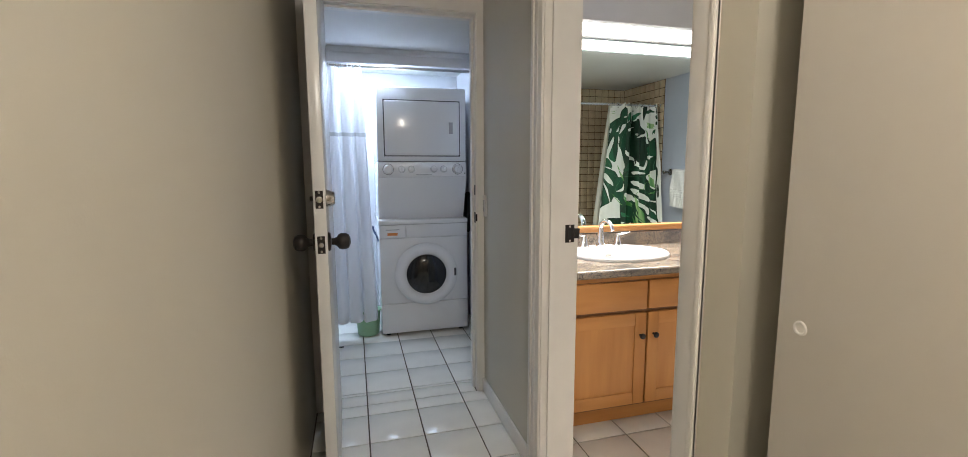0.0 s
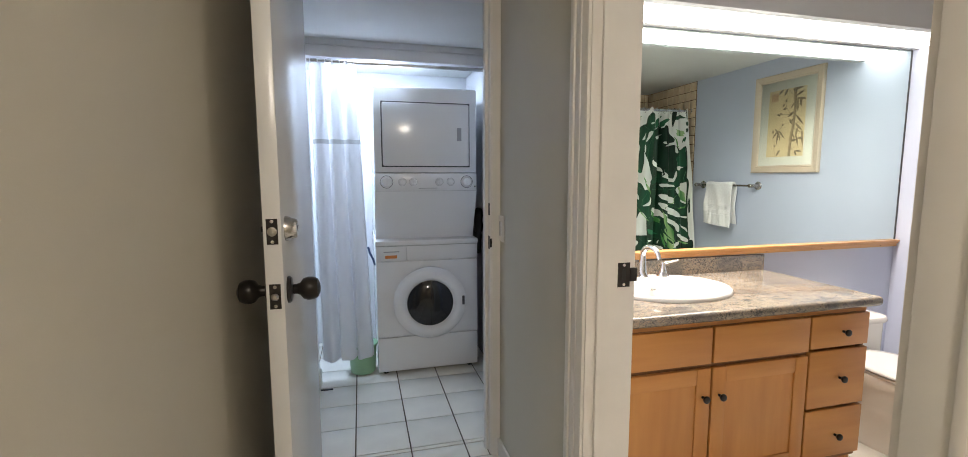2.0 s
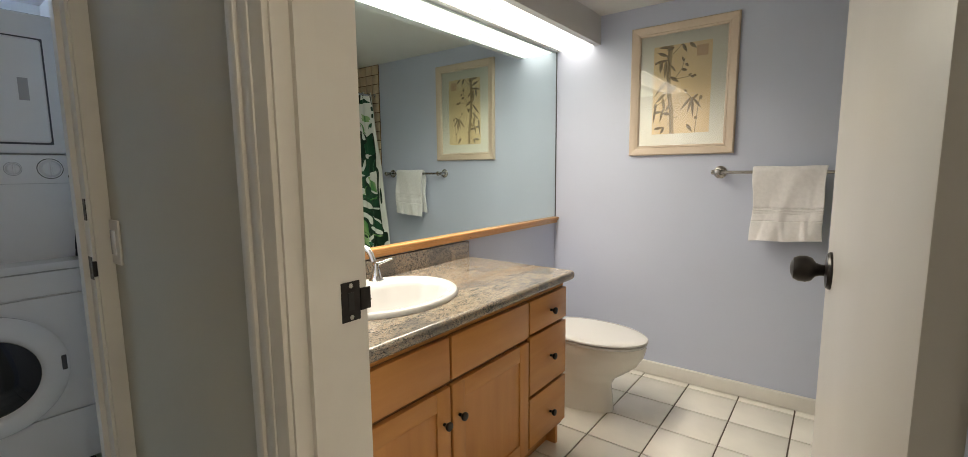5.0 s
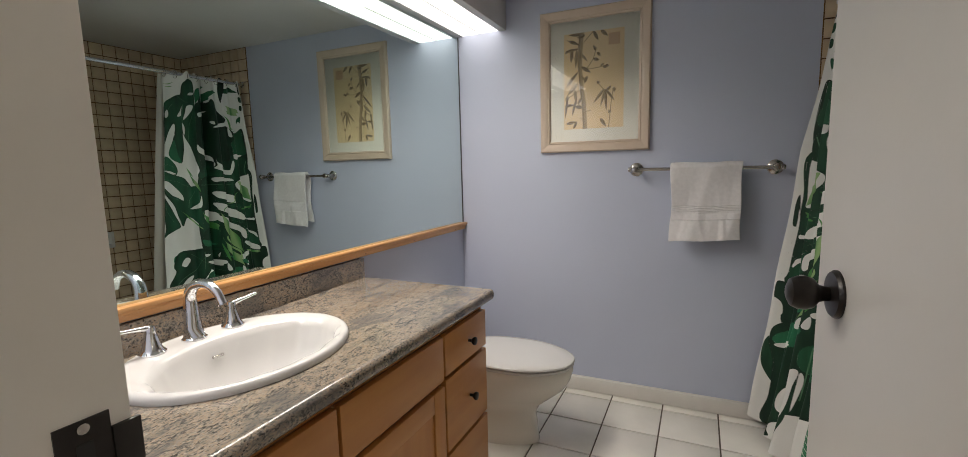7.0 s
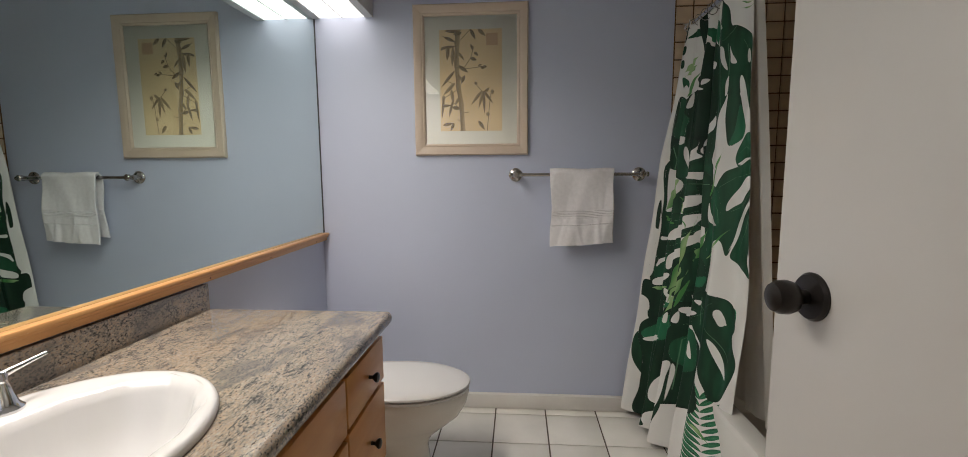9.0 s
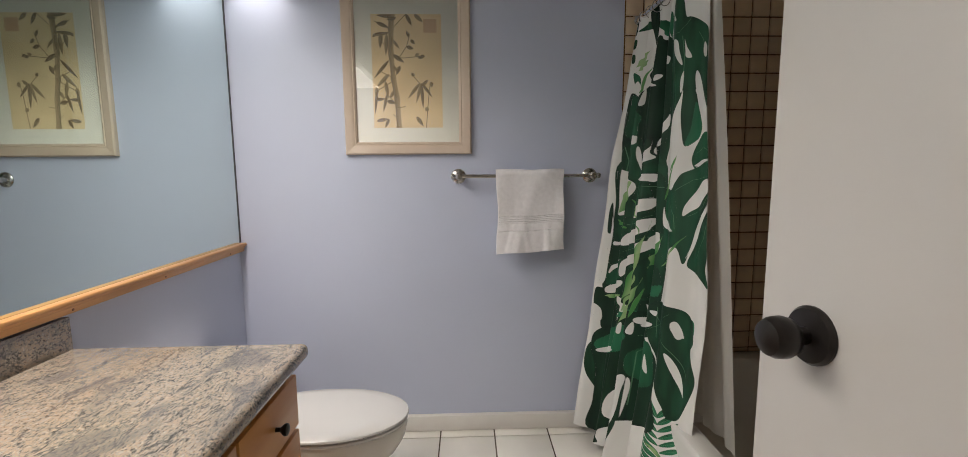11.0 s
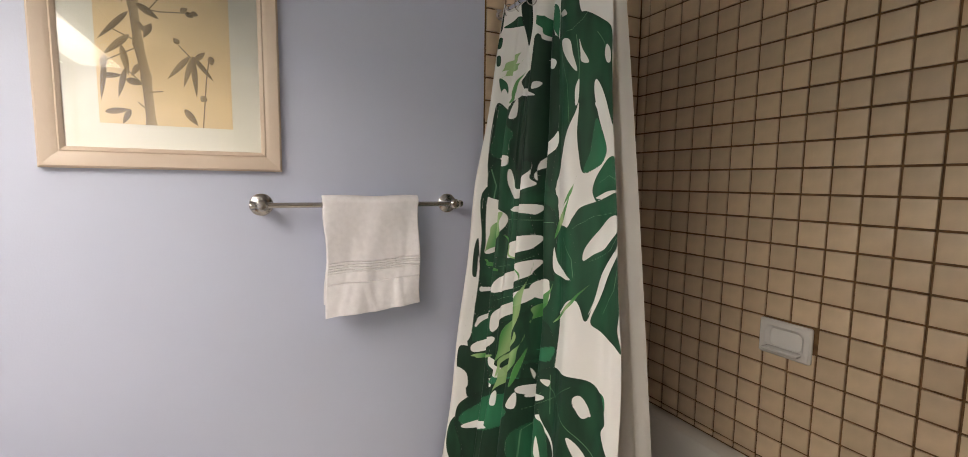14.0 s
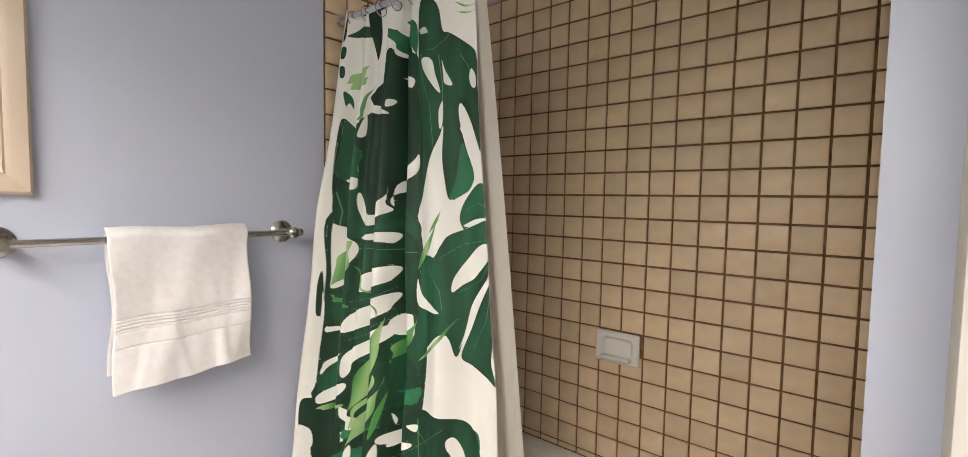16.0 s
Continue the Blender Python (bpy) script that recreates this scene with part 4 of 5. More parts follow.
part("mat_board", box(-0.009, -0.004, -PW + 0.05, PW - 0.05, -PH + 0.05, PH - 0.05), M_MAT, pic, "pale grey-green mat board")
gl = part("glass", box(-0.0135, -0.0115, -PW + 0.0545, PW - 0.0545, -PH + 0.0545, PH - 0.0545), glass("picture_glass"), pic, "clear picture glass")
gl.visible_shadow = False


def attr(ob, name, values):
    a = ob.data.attributes.new(name, "FLOAT", "POINT")
    a.data.foreach_set("value", np.asarray(values, dtype=np.float32).ravel())


def seg_dist(X, Y, ax, ay, bx, by):
    dx, dy = bx - ax, by - ay
    t = np.clip(((X - ax) * dx + (Y - ay) * dy) / (dx * dx + dy * dy + 1e-12), 0, 1)
    return np.hypot(X - ax - t * dx, Y - ay - t * dy), t


def lens(X, Y, ax, ay, bx, by, w):
    """How far inside a slender leaf from a to b, and the place across it."""
    L = math.hypot(bx - ax, by - ay)
    p = ((X - ax) * (bx - ax) + (Y - ay) * (by - ay)) / L / L
    q = ((Y - ay) * (bx - ax) - (X - ax) * (by - ay)) / L
    half = w * np.sin(np.pi * np.clip(p, 0, 1) ** 0.75) ** 0.9
    return np.where((p > 0) & (p < 1), half - np.abs(q), -np.maximum(np.abs(p - 0.5) - 0.5, 0) * L - 0.001), q


# the print, in unit coordinates: a from its left edge to the right, b from the bottom up
aw, ah = 0.31, 0.492
art, U, V = cloth("print", np.linspace(0, 1, 240), np.linspace(0, 1, 380), lambda U, V: (0 * U - 0.0098, aw / 2 - U * aw, V * ah - ah / 2 - 0.0), None, pic, "cream bamboo ink print")
X, Y = U * aw, V * ah
ink = np.full(X.shape, -1.0)
tone = np.zeros(X.shape)
rnd = random.Random(5)


def lay(sd, t):
    global ink, tone
    new_ = sd > np.maximum(ink, -0.0006)
    over = sd > 0
    tone = np.where(over | (new_ & (ink < 0)), t, tone)
    ink = np.where(over, sd, np.maximum(ink, sd))


nodes = [(0.30, 1.0, 0.012), (0.285, 0.87, 0.011), (0.275, 0.66, 0.0105), (0.30, 0.44, 0.011), (0.345, 0.26, 0.011), (0.365, 0.0, 0.0115)]
for (a0, b0, w0), (a1, b1, w1) in zip(nodes, nodes[1:]):
    d, t = seg_dist(X, Y, a0 * aw, b0 * ah - 0.003, a1 * aw, b1 * ah + 0.003)
    w = w0 * (1 + 0.22 * np.abs(2 * t - 1) ** 6)
    side = (X - (a0 + (a1 - a0) * t) * aw) / w0
    lay(w - d, 0.42 - 0.3 * side)
twigs = [(0.28, 0.87, 0.05, 0.94), (0.28, 0.66, 0.1, 0.8), (0.3, 0.42, 0.06, 0.33), (0.27, 0.63, 0.46, 0.62), (0.46, 0.62, 0.68, 0.635), (0.36, 0.6, 0.5, 0.72), (0.5, 0.72, 0.55, 0.83), (0.32, 0.44, 0.12, 0.5), (0.35, 0.2, 0.2, 0.3),
         (0.34, 0.9, 0.5, 1.0), (0.6, 0.45, 0.7, 0.38), (0.6, 0.47, 0.57, 0.48), (0.8, 0.27, 0.83, 0.4), (0.8, 0.27, 0.76, 0.0), (0.345, 0.08, 0.28, 0.12), (0.36, 0.18, 0.46, 0.19), (0.27, 0.5, 0.4, 0.55)]
for a0, b0, a1, b1 in twigs:
    d, t = seg_dist(X, Y, a0 * aw, b0 * ah, a1 * aw, b1 * ah)
    lay(0.0016 - d, 0.75)
blades = [(0.3, 0.98, 0.08, 0.99), (0.36, 0.97, 0.22, 0.95), (0.08, 0.93, 0.26, 0.88), (0.06, 0.83, 0.02, 0.8), (0.14, 0.84, 0.12, 0.7), (0.22, 0.83, 0.2, 0.64), (0.28, 0.82, 0.24, 0.62), (0.02, 0.82, 0.28, 0.84), (0.3, 0.78, 0.4, 0.7),
          (0.24, 0.6, 0.02, 0.44), (0.24, 0.48, 0.05, 0.36), (0.06, 0.36, 0.04, 0.28), (0.18, 0.42, 0.22, 0.26), (0.06, 0.34, 0.02, 0.12), (0.3, 0.33, 0.24, 0.26), (0.2, 0.24, 0.32, 0.22), (0.02, 0.25, 0.18, 0.26), (0.04, 0.06, 0.22, 0.08), (0.22, 0.08, 0.16, 0.0),
          (0.5, 1.0, 0.58, 0.9), (0.62, 1.0, 0.74, 0.93), (0.68, 0.4, 0.5, 0.26), (0.7, 0.4, 0.62, 0.22), (0.7, 0.4, 0.72, 0.17), (0.7, 0.4, 0.86, 0.27), (0.72, 0.38, 0.8, 0.43), (0.62, 0.1, 0.72, 0.01), (0.6, 0.46, 0.56, 0.49), (0.84, 0.41, 0.85, 0.36), (0.79, 0.18, 0.75, 0.15),
          (0.5, 0.72, 0.6, 0.7), (0.54, 0.8, 0.5, 0.86), (0.56, 0.78, 0.62, 0.74), (0.62, 0.64, 0.68, 0.66), (0.66, 0.635, 0.72, 0.615), (0.7, 0.64, 0.76, 0.63), (0.3, 0.65, 0.46, 0.58), (0.28, 0.56, 0.36, 0.5), (0.4, 0.55, 0.34, 0.47), (0.2, 0.3, 0.14, 0.14)]
for a0, b0, a1, b1 in blades:
    sd, q = lens(X, Y, a0 * aw, b0 * ah, a1 * aw, b1 * ah, 0.0065 + 0.003 * rnd.random())
    lay(sd, 0.5 + 0.45 * rnd.random() + q * 30)
seal = np.minimum(0.029 - np.abs(X - 0.84 * aw), 0.029 - np.abs(Y - 0.9 * ah))
attr(art, "ink", ink)
attr(art, "tone", tone)
attr(art, "seal", seal)


def attr_node(nt, name):
    n = nt.nodes.new("ShaderNodeAttribute")
    n.attribute_name = name
    return n.outputs["Fac"]


def step(nt, src, lo, hi, gain=1.0):
    n = nt.nodes.new("ShaderNodeMapRange")
    n.inputs[1].default_value, n.inputs[2].default_value, n.inputs[4].default_value = lo, hi, gain
    nt.links.new(src, n.inputs[0])
    return n.outputs[0]


def mixed(nt, fac, a, b):
    n = nt.nodes.new("ShaderNodeMix")
    n.data_type = "RGBA"
    for v, k in ((fac, 0), (a, 6), (b, 7)):
        if isinstance(v, tuple):
            n.inputs[k].default_value = (*v, 1)
        else:
            nt.links.new(v, n.inputs[k])
    return n.outputs[2]


def print_paper():
    m = mat("ink_print", (0.7, 0.56, 0.33), 0.9, var=0.05, scale=6)
    nt = m.node_tree
    paper = nt.nodes["Mix"].outputs[2]
    inkc = mixed(nt, step(nt, attr_node(nt, "tone"), 0, 1), (0.4, 0.31, 0.18), (0.12, 0.092, 0.055))
    col = mixed(nt, step(nt, attr_node(nt, "seal"), -0.0005, 0.0005, 0.75), paper, (0.5, 0.31, 0.19))
    col = mixed(nt, step(nt, attr_node(nt, "ink"), -0.0008, 0.0008, 0.92), col, inkc)
    nt.links.new(col, nt.nodes["Principled BSDF"].inputs["Base Color"])
    return m


art.data.materials.clear()
art.data.materials.append(print_paper())

# ---- tub, rod, curtain, liner, soap dish ----
tub = thing("bathtub", "off-white enamel bathtub set in the tiled alcove", "bathtub", (0, 0, 0))
TX0, TX1, TY0, TY1, TZ = XT + 0.01, XE - 0.01, YS + 0.01, YT, 0.372


def rr(i, r):
    return rrect(TX0 + i, TX1 - i, TY0 + i, TY1 - i, r)


part("shell", loft([(rr(0, 0.012), 0.0), (rr(0, 0.012), TZ - 0.03), (rr(0.0, 0.015), TZ - 0.012), (rr(0.004, 0.02), TZ - 0.003), (rr(0.012, 0.03), TZ), (rr(0.07, 0.09), TZ - 0.001), (rr(0.08, 0.1), TZ - 0.006),
     (rr(0.09, 0.11), TZ - 0.03), (rr(0.11, 0.12), TZ - 0.2), (rr(0.14, 0.13), TZ - 0.29), (rr(0.2, 0.1), TZ - 0.325)]), M_BEAD, tub)
part("drain", lathe([(0.028, 0.046), (0.028, 0.05), (0.01, 0.051)], 24, "z", (2.55, 0.69, 0)), M_CHROME, tub)

RZ, RY = 1.932, 1.0
srod = tagged(part("shower_rod", tube([(XT + 0.002, RY, RZ), (XE - 0.002, RY, RZ)], 0.0125), M_CHROME), "chrome shower curtain rod above the tub", "shower rod")
for x, ax in ((XT, "x"), (XE, "-x")):
    part("flange", lathe([(0.03, 0), (0.03, 0.005), (0.017, 0.014)], 24, ax, (x, RY, RZ)), M_CHROME, srod)


def shower_fold(U, V):
    """The bunched curtain: U from the east wall westward, V from the top down."""
    xe = 3.572
    xw = 3.062 - 0.2 * V ** 1.2
    x = xe + (xw - xe) * U
    grow = np.minimum(V * 3, 1)
    wall = RY + 0.22 * V ** 1.15 + 0.02 * grow
    free = 0.962 + 0.12 * np.clip((V - 0.55) / 0.45, 0, 1) ** 1.3
    w = (1 - U) ** 1.2
    y = wall * w + free * (1 - w) + 0.045 * np.exp(-((U - 0.75) / 0.14) ** 2)
    amp = (0.014 + 0.024 * grow) * (1 - 0.8 * np.clip((U - 0.5) / 0.2, 0, 1))
    y = y + amp * np.sin(2 * np.pi * U * 5.2 + 0.9 + 0.6 * V)
    y = y - 0.075 * (0.4 + 0.6 * grow) * np.exp(-((U - 0.5 - 0.03 * V) / 0.035) ** 2) - 0.05 * (0.3 + 0.7 * grow) * np.exp(-((U - 0.24 + 0.06 * V) / 0.03) ** 2)
    y = y + 0.004 * np.sin(U * 37 + V * 6) * V + 0.003 * np.sin(V * 23 + U * 9)
    z = 1.945 - V * 1.9 + 0.012 * np.cos(U * 2 * np.pi * 8) * np.exp(-V * 30) - 0.02 * np.sin(U * 3.1) * V
    return x, y, z


NU, NV = 340, 560
cur = thing("shower_curtain", "white shower curtain with large green monstera leaves", "shower curtain", (0, 0, 0))
sheet, U, V = cloth("sheet", np.linspace(0, 1, NU), np.linspace(0, 1, NV), shower_fold, M_TOWEL, cur, "printed white fabric with green leaves")
CW, CHT = 0.66, 1.875
X, Y = U * CW, V * CHT          # metres across from the wall and down from the top
leaf_sd, leaf_tone, vein = np.full(X.shape, -1.0), np.zeros(X.shape), np.full(X.shape, 1.0)
blade_sd, blade_q = np.full(X.shape, -1.0), np.zeros(X.shape)


def put_leaf(sd, t, vn):
    global leaf_sd, leaf_tone, vein
    over = sd > -0.0015
    leaf_tone = np.where(over, t, leaf_tone)
    vein = np.where(sd > 0, vn, vein)
    leaf_sd = np.where(over & (sd > 0), sd, np.maximum(leaf_sd, sd))


def rounded(pts, n=6):
    """A closed curve through the points."""
    p = np.array(pts)
    t = np.linspace(0, 1, n, endpoint=False)[:, None]
    out = []
    for k in range(len(p)):
        a, b, c, d = p[k - 1], p[k], p[(k + 1) % len(p)], p[(k + 2) % len(p)]
        out.append(0.5 * (2 * b + (c - a) * t + (2 * a - 5 * b + 4 * c - d) * t ** 2 + (3 * b - a - 3 * c + d) * t ** 3))
    return np.concatenate(out)


def inside(pts):
    """How far each place of the cloth lies inside the curve through the points (negative outside)."""
    p = rounded(pts)
    near = (X > p[:, 0].min() - 0.01) & (X < p[:, 0].max() + 0.01) & (Y > p[:, 1].min() - 0.01) & (Y < p[:, 1].max() + 0.01)
    x, y = X[near], Y[near]
    far_, odd = np.full(x.shape, 1.0), np.zeros(x.shape, bool)
    for (ax, ay), (bx, by) in zip(p, np.roll(p, -1, 0)):
        far_ = np.minimum(far_, seg_dist(x, y, ax, ay, bx, by)[0])
        if ay != by:
            odd ^= ((ay > y) != (by > y)) & (x < ax + (y - ay) / (by - ay) * (bx - ax))
    sd = np.full(X.shape, -1.0)
    sd[near] = np.where(odd, far_, -far_)
    return sd


def blob(t, *pts):
    """A green leaf outline of tone t."""
    sd = inside(pts)
    put_leaf(sd, t + 0.08 * np.clip(sd / 0.02, 0, 1), 1.0)


def gap(*pts):
    """A white opening in a leaf."""
    global leaf_sd
    sd = inside(pts)
    leaf_sd = np.where(sd > 0, -sd, np.minimum(leaf_sd, np.maximum(-sd, 0.0004)))


def rib(*pts):
    """A pale vein along the points."""
    global vein
    for (ax, ay), (bx, by) in zip(pts, pts[1:]):
        vein = np.minimum(vein, seg_dist(X, Y, ax, ay, bx, by)[0])


def plain_leaf(ax, ay, bx, by, w, t):
    sd, q = lens(X, Y, ax, ay, bx, by, w * (1.15 if w > 0.012 else 1))
    put_leaf(sd, t + 0.12 * np.sign(q), np.abs(q))


def grass(*pts):
    """A light grass blade over the leaves, paler along one side."""
    global blade_sd, blade_q
    sd = inside(pts)
    blade_q = np.where(sd > 0, np.sin(X * 90 + Y * 14), blade_q)
    blade_sd = np.maximum(blade_sd, sd)


# leaves from the top down, then the openings, the veins and a fern at the foot
for k in range(15):
    b0, a0 = 1.52 + 0.024 * k, 0.53 + 0.003 * k
    w = 0.02 + 0.085 * math.sin(min(1, (k + 1) / 7) * 1.4)
    for s in (-1, 1):
        plain_leaf(a0, b0 + 0.03, a0 + s * w, b0 - 0.03, 0.0085, 0.8)
for row in ((0.03, 1.45, 0.06, 1.7, 0.03, 0.2), (0.12, 1.62, 0.1, 1.8, 0.03, 0.25), (0.22, 1.6, 0.25, 1.8, 0.035, 0.3), (0.36, 1.3, 0.4, 1.62, 0.05, 0.2), (0.34, 0.1, 0.4, 0.4, 0.045, 0.15), (0.38, 0.45, 0.36, 0.7, 0.04, 0.2), (0.38, 0.75, 0.37, 1.05, 0.04, 0.25)):
    plain_leaf(*row)
blob(0.16, (0.03, 0.353), (0.069, 0.369), (0.127, 0.356), (0.142, 0.334), (0.259, 0.219), (0.426, 0.222), (0.424, 0.638), (0.277, 0.641), (0.134, 0.638), (0.045, 0.638))
blob(0.27, (0.041, 0.638), (0.134, 0.619), (0.424, 0.625), (0.427, 1.209), (0.292, 1.25), (0.122, 1.291), (0.053, 1.206), (0.038, 0.975), (0.033, 0.744))
blob(0.16, (0.033, 0.353), (0.056, 0.372), (0.132, 0.356), (0.147, 0.334), (0.271, 0.219), (0.426, 0.219), (0.424, 0.638), (0.282, 0.641), (0.139, 0.638), (0.043, 0.634))
blob(0.27, (0.041, 0.638), (0.139, 0.625), (0.424, 0.625), (0.424, 1.213), (0.292, 1.25), (0.155, 1.275), (0.05, 1.209), (0.038, 0.975), (0.035, 0.741))
blob(0.16, (0.033, 0.353), (0.056, 0.372), (0.132, 0.356), (0.147, 0.334), (0.271, 0.219), (0.426, 0.219), (0.424, 0.638), (0.282, 0.641), (0.139, 0.638), (0.043, 0.634))
blob(0.27, (0.035, 0.634), (0.139, 0.625), (0.424, 0.625), (0.424, 1.213), (0.292, 1.25), (0.155, 1.275), (0.038, 1.228), (0.033, 1.05), (0.033, 0.822))
blob(0.15, (0.015, 0.016), (0.018, 0), (0.023, 0.075), (0.012, 0.094))
blob(0.3, (0.01, 0.116), (0.028, 0.113), (0.026, 0.147), (0.008, 0.147))
blob(0.3, (0.012, 0.178), (0.028, 0.175), (0.03, 0.206), (0.018, 0.209))
blob(0.35, (0.026, 0.075), (0.074, 0.05), (0.144, 0.062), (0.147, 0.094), (0.053, 0.078))
blob(0.05, (0.14, 0), (0.175, 0.009), (0.186, 0.088), (0.17, 0.163), (0.147, 0.084))
blob(0.62, (0.203, 0.088), (0.282, 0.088), (0.302, 0.1), (0.403, 0.2), (0.3, 0.153), (0.282, 0.122))
blob(0.6, (0.307, 0.062), (0.419, 0.1), (0.426, 0.181), (0.404, 0.166))
blob(0.1, (0.262, 0.153), (0.284, 0.147), (0.304, 0.169), (0.426, 0.188), (0.437, 0.288), (0.426, 0.444), (0.304, 0.547), (0.295, 0.606), (0.284, 0.584), (0.276, 0.541), (0.175, 0.569), (0.142, 0.528), (0.135, 0.475), (0.139, 0.412), (0.147, 0.334), (0.18, 0.328), (0.149, 0.275), (0.193, 0.231))
blob(0.42, (0.038, 0.431), (0.038, 0.35), (0.054, 0.359), (0.134, 0.434), (0.135, 0.481), (0.125, 0.531), (0.041, 0.525))
blob(0.55, (0.031, 0.253), (0.05, 0.269), (0.054, 0.306), (0.04, 0.303))
blob(0.3, (0.441, 0.044), (0.516, 0.053), (0.54, 0.078), (0.549, 0.138), (0.568, 0.147), (0.639, 0.188), (0.657, 0.219), (0.658, 0.291), (0.66, 0.356), (0.66, 0.469), (0.653, 0.447), (0.629, 0.384), (0.591, 0.331), (0.584, 0.366), (0.602, 0.441), (0.632, 0.516), (0.617, 0.553), (0.582, 0.575), (0.554, 0.584), (0.545, 0.531), (0.54, 0.469), (0.543, 0.391), (0.53, 0.425), (0.487, 0.497), (0.424, 0.616), (0.409, 0.625), (0.426, 0.444), (0.432, 0.203))
blob(0.66, (0.592, 0.438), (0.614, 0.475), (0.63, 0.513), (0.617, 0.55), (0.579, 0.575), (0.556, 0.581), (0.573, 0.528), (0.582, 0.478))
blob(0.42, (0.581, 0.662), (0.574, 0.631), (0.591, 0.588), (0.63, 0.553), (0.657, 0.544), (0.66, 0.569), (0.66, 0.606), (0.66, 0.625), (0.657, 0.634), (0.624, 0.641), (0.592, 0.659))
blob(0.36, (0.449, 0.731), (0.502, 0.738), (0.528, 0.706), (0.549, 0.678), (0.597, 0.659), (0.655, 0.641), (0.66, 0.647), (0.66, 0.719), (0.66, 0.775), (0.643, 0.806), (0.597, 0.859), (0.576, 0.925), (0.554, 0.997), (0.528, 0.938), (0.441, 0.991), (0.419, 1), (0.422, 0.772))
blob(0.34, (0.564, 0.994), (0.592, 0.922), (0.63, 0.853), (0.66, 0.791), (0.66, 0.781), (0.66, 0.838), (0.66, 0.916), (0.66, 0.959), (0.653, 1.009), (0.66, 1.066), (0.637, 1.044), (0.587, 1.019))
blob(0.45, (0.449, 0.738), (0.51, 0.741), (0.531, 0.794), (0.531, 0.844), (0.526, 0.884), (0.503, 0.878), (0.439, 0.838), (0.424, 0.788))
blob(0.3, (0.038, 0.647), (0.045, 0.547), (0.125, 0.519), (0.137, 0.55), (0.139, 0.628), (0.168, 0.666), (0.282, 0.638), (0.295, 0.603), (0.304, 0.628), (0.424, 0.641), (0.424, 0.688), (0.29, 0.684), (0.168, 0.694), (0.139, 0.725), (0.053, 0.678))
blob(0.28, (0.13, 0.713), (0.16, 0.709), (0.295, 0.716), (0.422, 0.713), (0.422, 0.797), (0.295, 0.772), (0.267, 0.781), (0.165, 0.816), (0.134, 0.791), (0.139, 0.747))
blob(0.22, (0.295, 0.675), (0.422, 0.694), (0.421, 0.875), (0.406, 0.9), (0.3, 0.913), (0.297, 0.784))
blob(0.3, (0.125, 0.916), (0.122, 0.875), (0.134, 0.866), (0.267, 0.847), (0.297, 0.822), (0.3, 0.85), (0.276, 0.875), (0.165, 0.913))
blob(0.3, (0.124, 1.044), (0.125, 0.988), (0.177, 0.963), (0.285, 0.919), (0.297, 0.891), (0.302, 0.931), (0.285, 0.947), (0.178, 1.003))
blob(0.26, (0.122, 1.194), (0.122, 1.137), (0.153, 1.091), (0.254, 1.041), (0.287, 1.019), (0.297, 0.991), (0.307, 1.016), (0.404, 1.031), (0.417, 1.131), (0.289, 1.175), (0.266, 1.216), (0.168, 1.238))
blob(0.2, (0.033, 0.753), (0.031, 0.675), (0.036, 0.688), (0.041, 0.756))
blob(0.2, (0.033, 0.938), (0.023, 0.944), (0.021, 0.856), (0.028, 0.816))
blob(0.3, (0.04, 0.981), (0.038, 0.922), (0.119, 0.928), (0.125, 0.95), (0.051, 0.988))
blob(0.26, (0.04, 1.106), (0.04, 1.016), (0.12, 1), (0.122, 1.041), (0.05, 1.075))
blob(0.45, (0.038, 1.169), (0.04, 1.119), (0.117, 1.072), (0.119, 1.134), (0.046, 1.184))
blob(0.12, (0.012, 1.213), (0.035, 1.203), (0.109, 1.238), (0.117, 1.369), (0.043, 1.397), (0.031, 1.316), (0.013, 1.294))
blob(0.2, (0.29, 1.2), (0.305, 1.184), (0.424, 1.175), (0.512, 1.153), (0.546, 1.181), (0.571, 1.228), (0.576, 1.256), (0.462, 1.275), (0.309, 1.338), (0.295, 1.334), (0.289, 1.266))
blob(0.78, (0.556, 1.184), (0.604, 1.194), (0.607, 1.247), (0.576, 1.256), (0.563, 1.222))
blob(0.88, (0.122, 1.306), (0.158, 1.259), (0.284, 1.231), (0.292, 1.266), (0.294, 1.328), (0.157, 1.363), (0.167, 1.322))
blob(0.8, (0.307, 1.141), (0.421, 1.097), (0.422, 1.128), (0.401, 1.141))
blob(0.25, (0.401, 1.169), (0.523, 1.153), (0.581, 1.175), (0.614, 1.256), (0.602, 1.294), (0.647, 1.369), (0.639, 1.438), (0.601, 1.522), (0.556, 1.544), (0.535, 1.506), (0.49, 1.431), (0.406, 1.309))
blob(0.13, (0.021, 1.469), (0.035, 1.394), (0.114, 1.328), (0.297, 1.231), (0.422, 1.353), (0.526, 1.587), (0.396, 1.644), (0.272, 1.694), (0.163, 1.791), (0.147, 1.834), (0.149, 1.869), (0.041, 1.875), (0.043, 1.734), (0.041, 1.581))
blob(0.7, (0.04, 1.438), (0.152, 1.334), (0.269, 1.338), (0.17, 1.441), (0.05, 1.494))
blob(0.5, (0.284, 1.4), (0.396, 1.313), (0.426, 1.403), (0.417, 1.484), (0.294, 1.503))
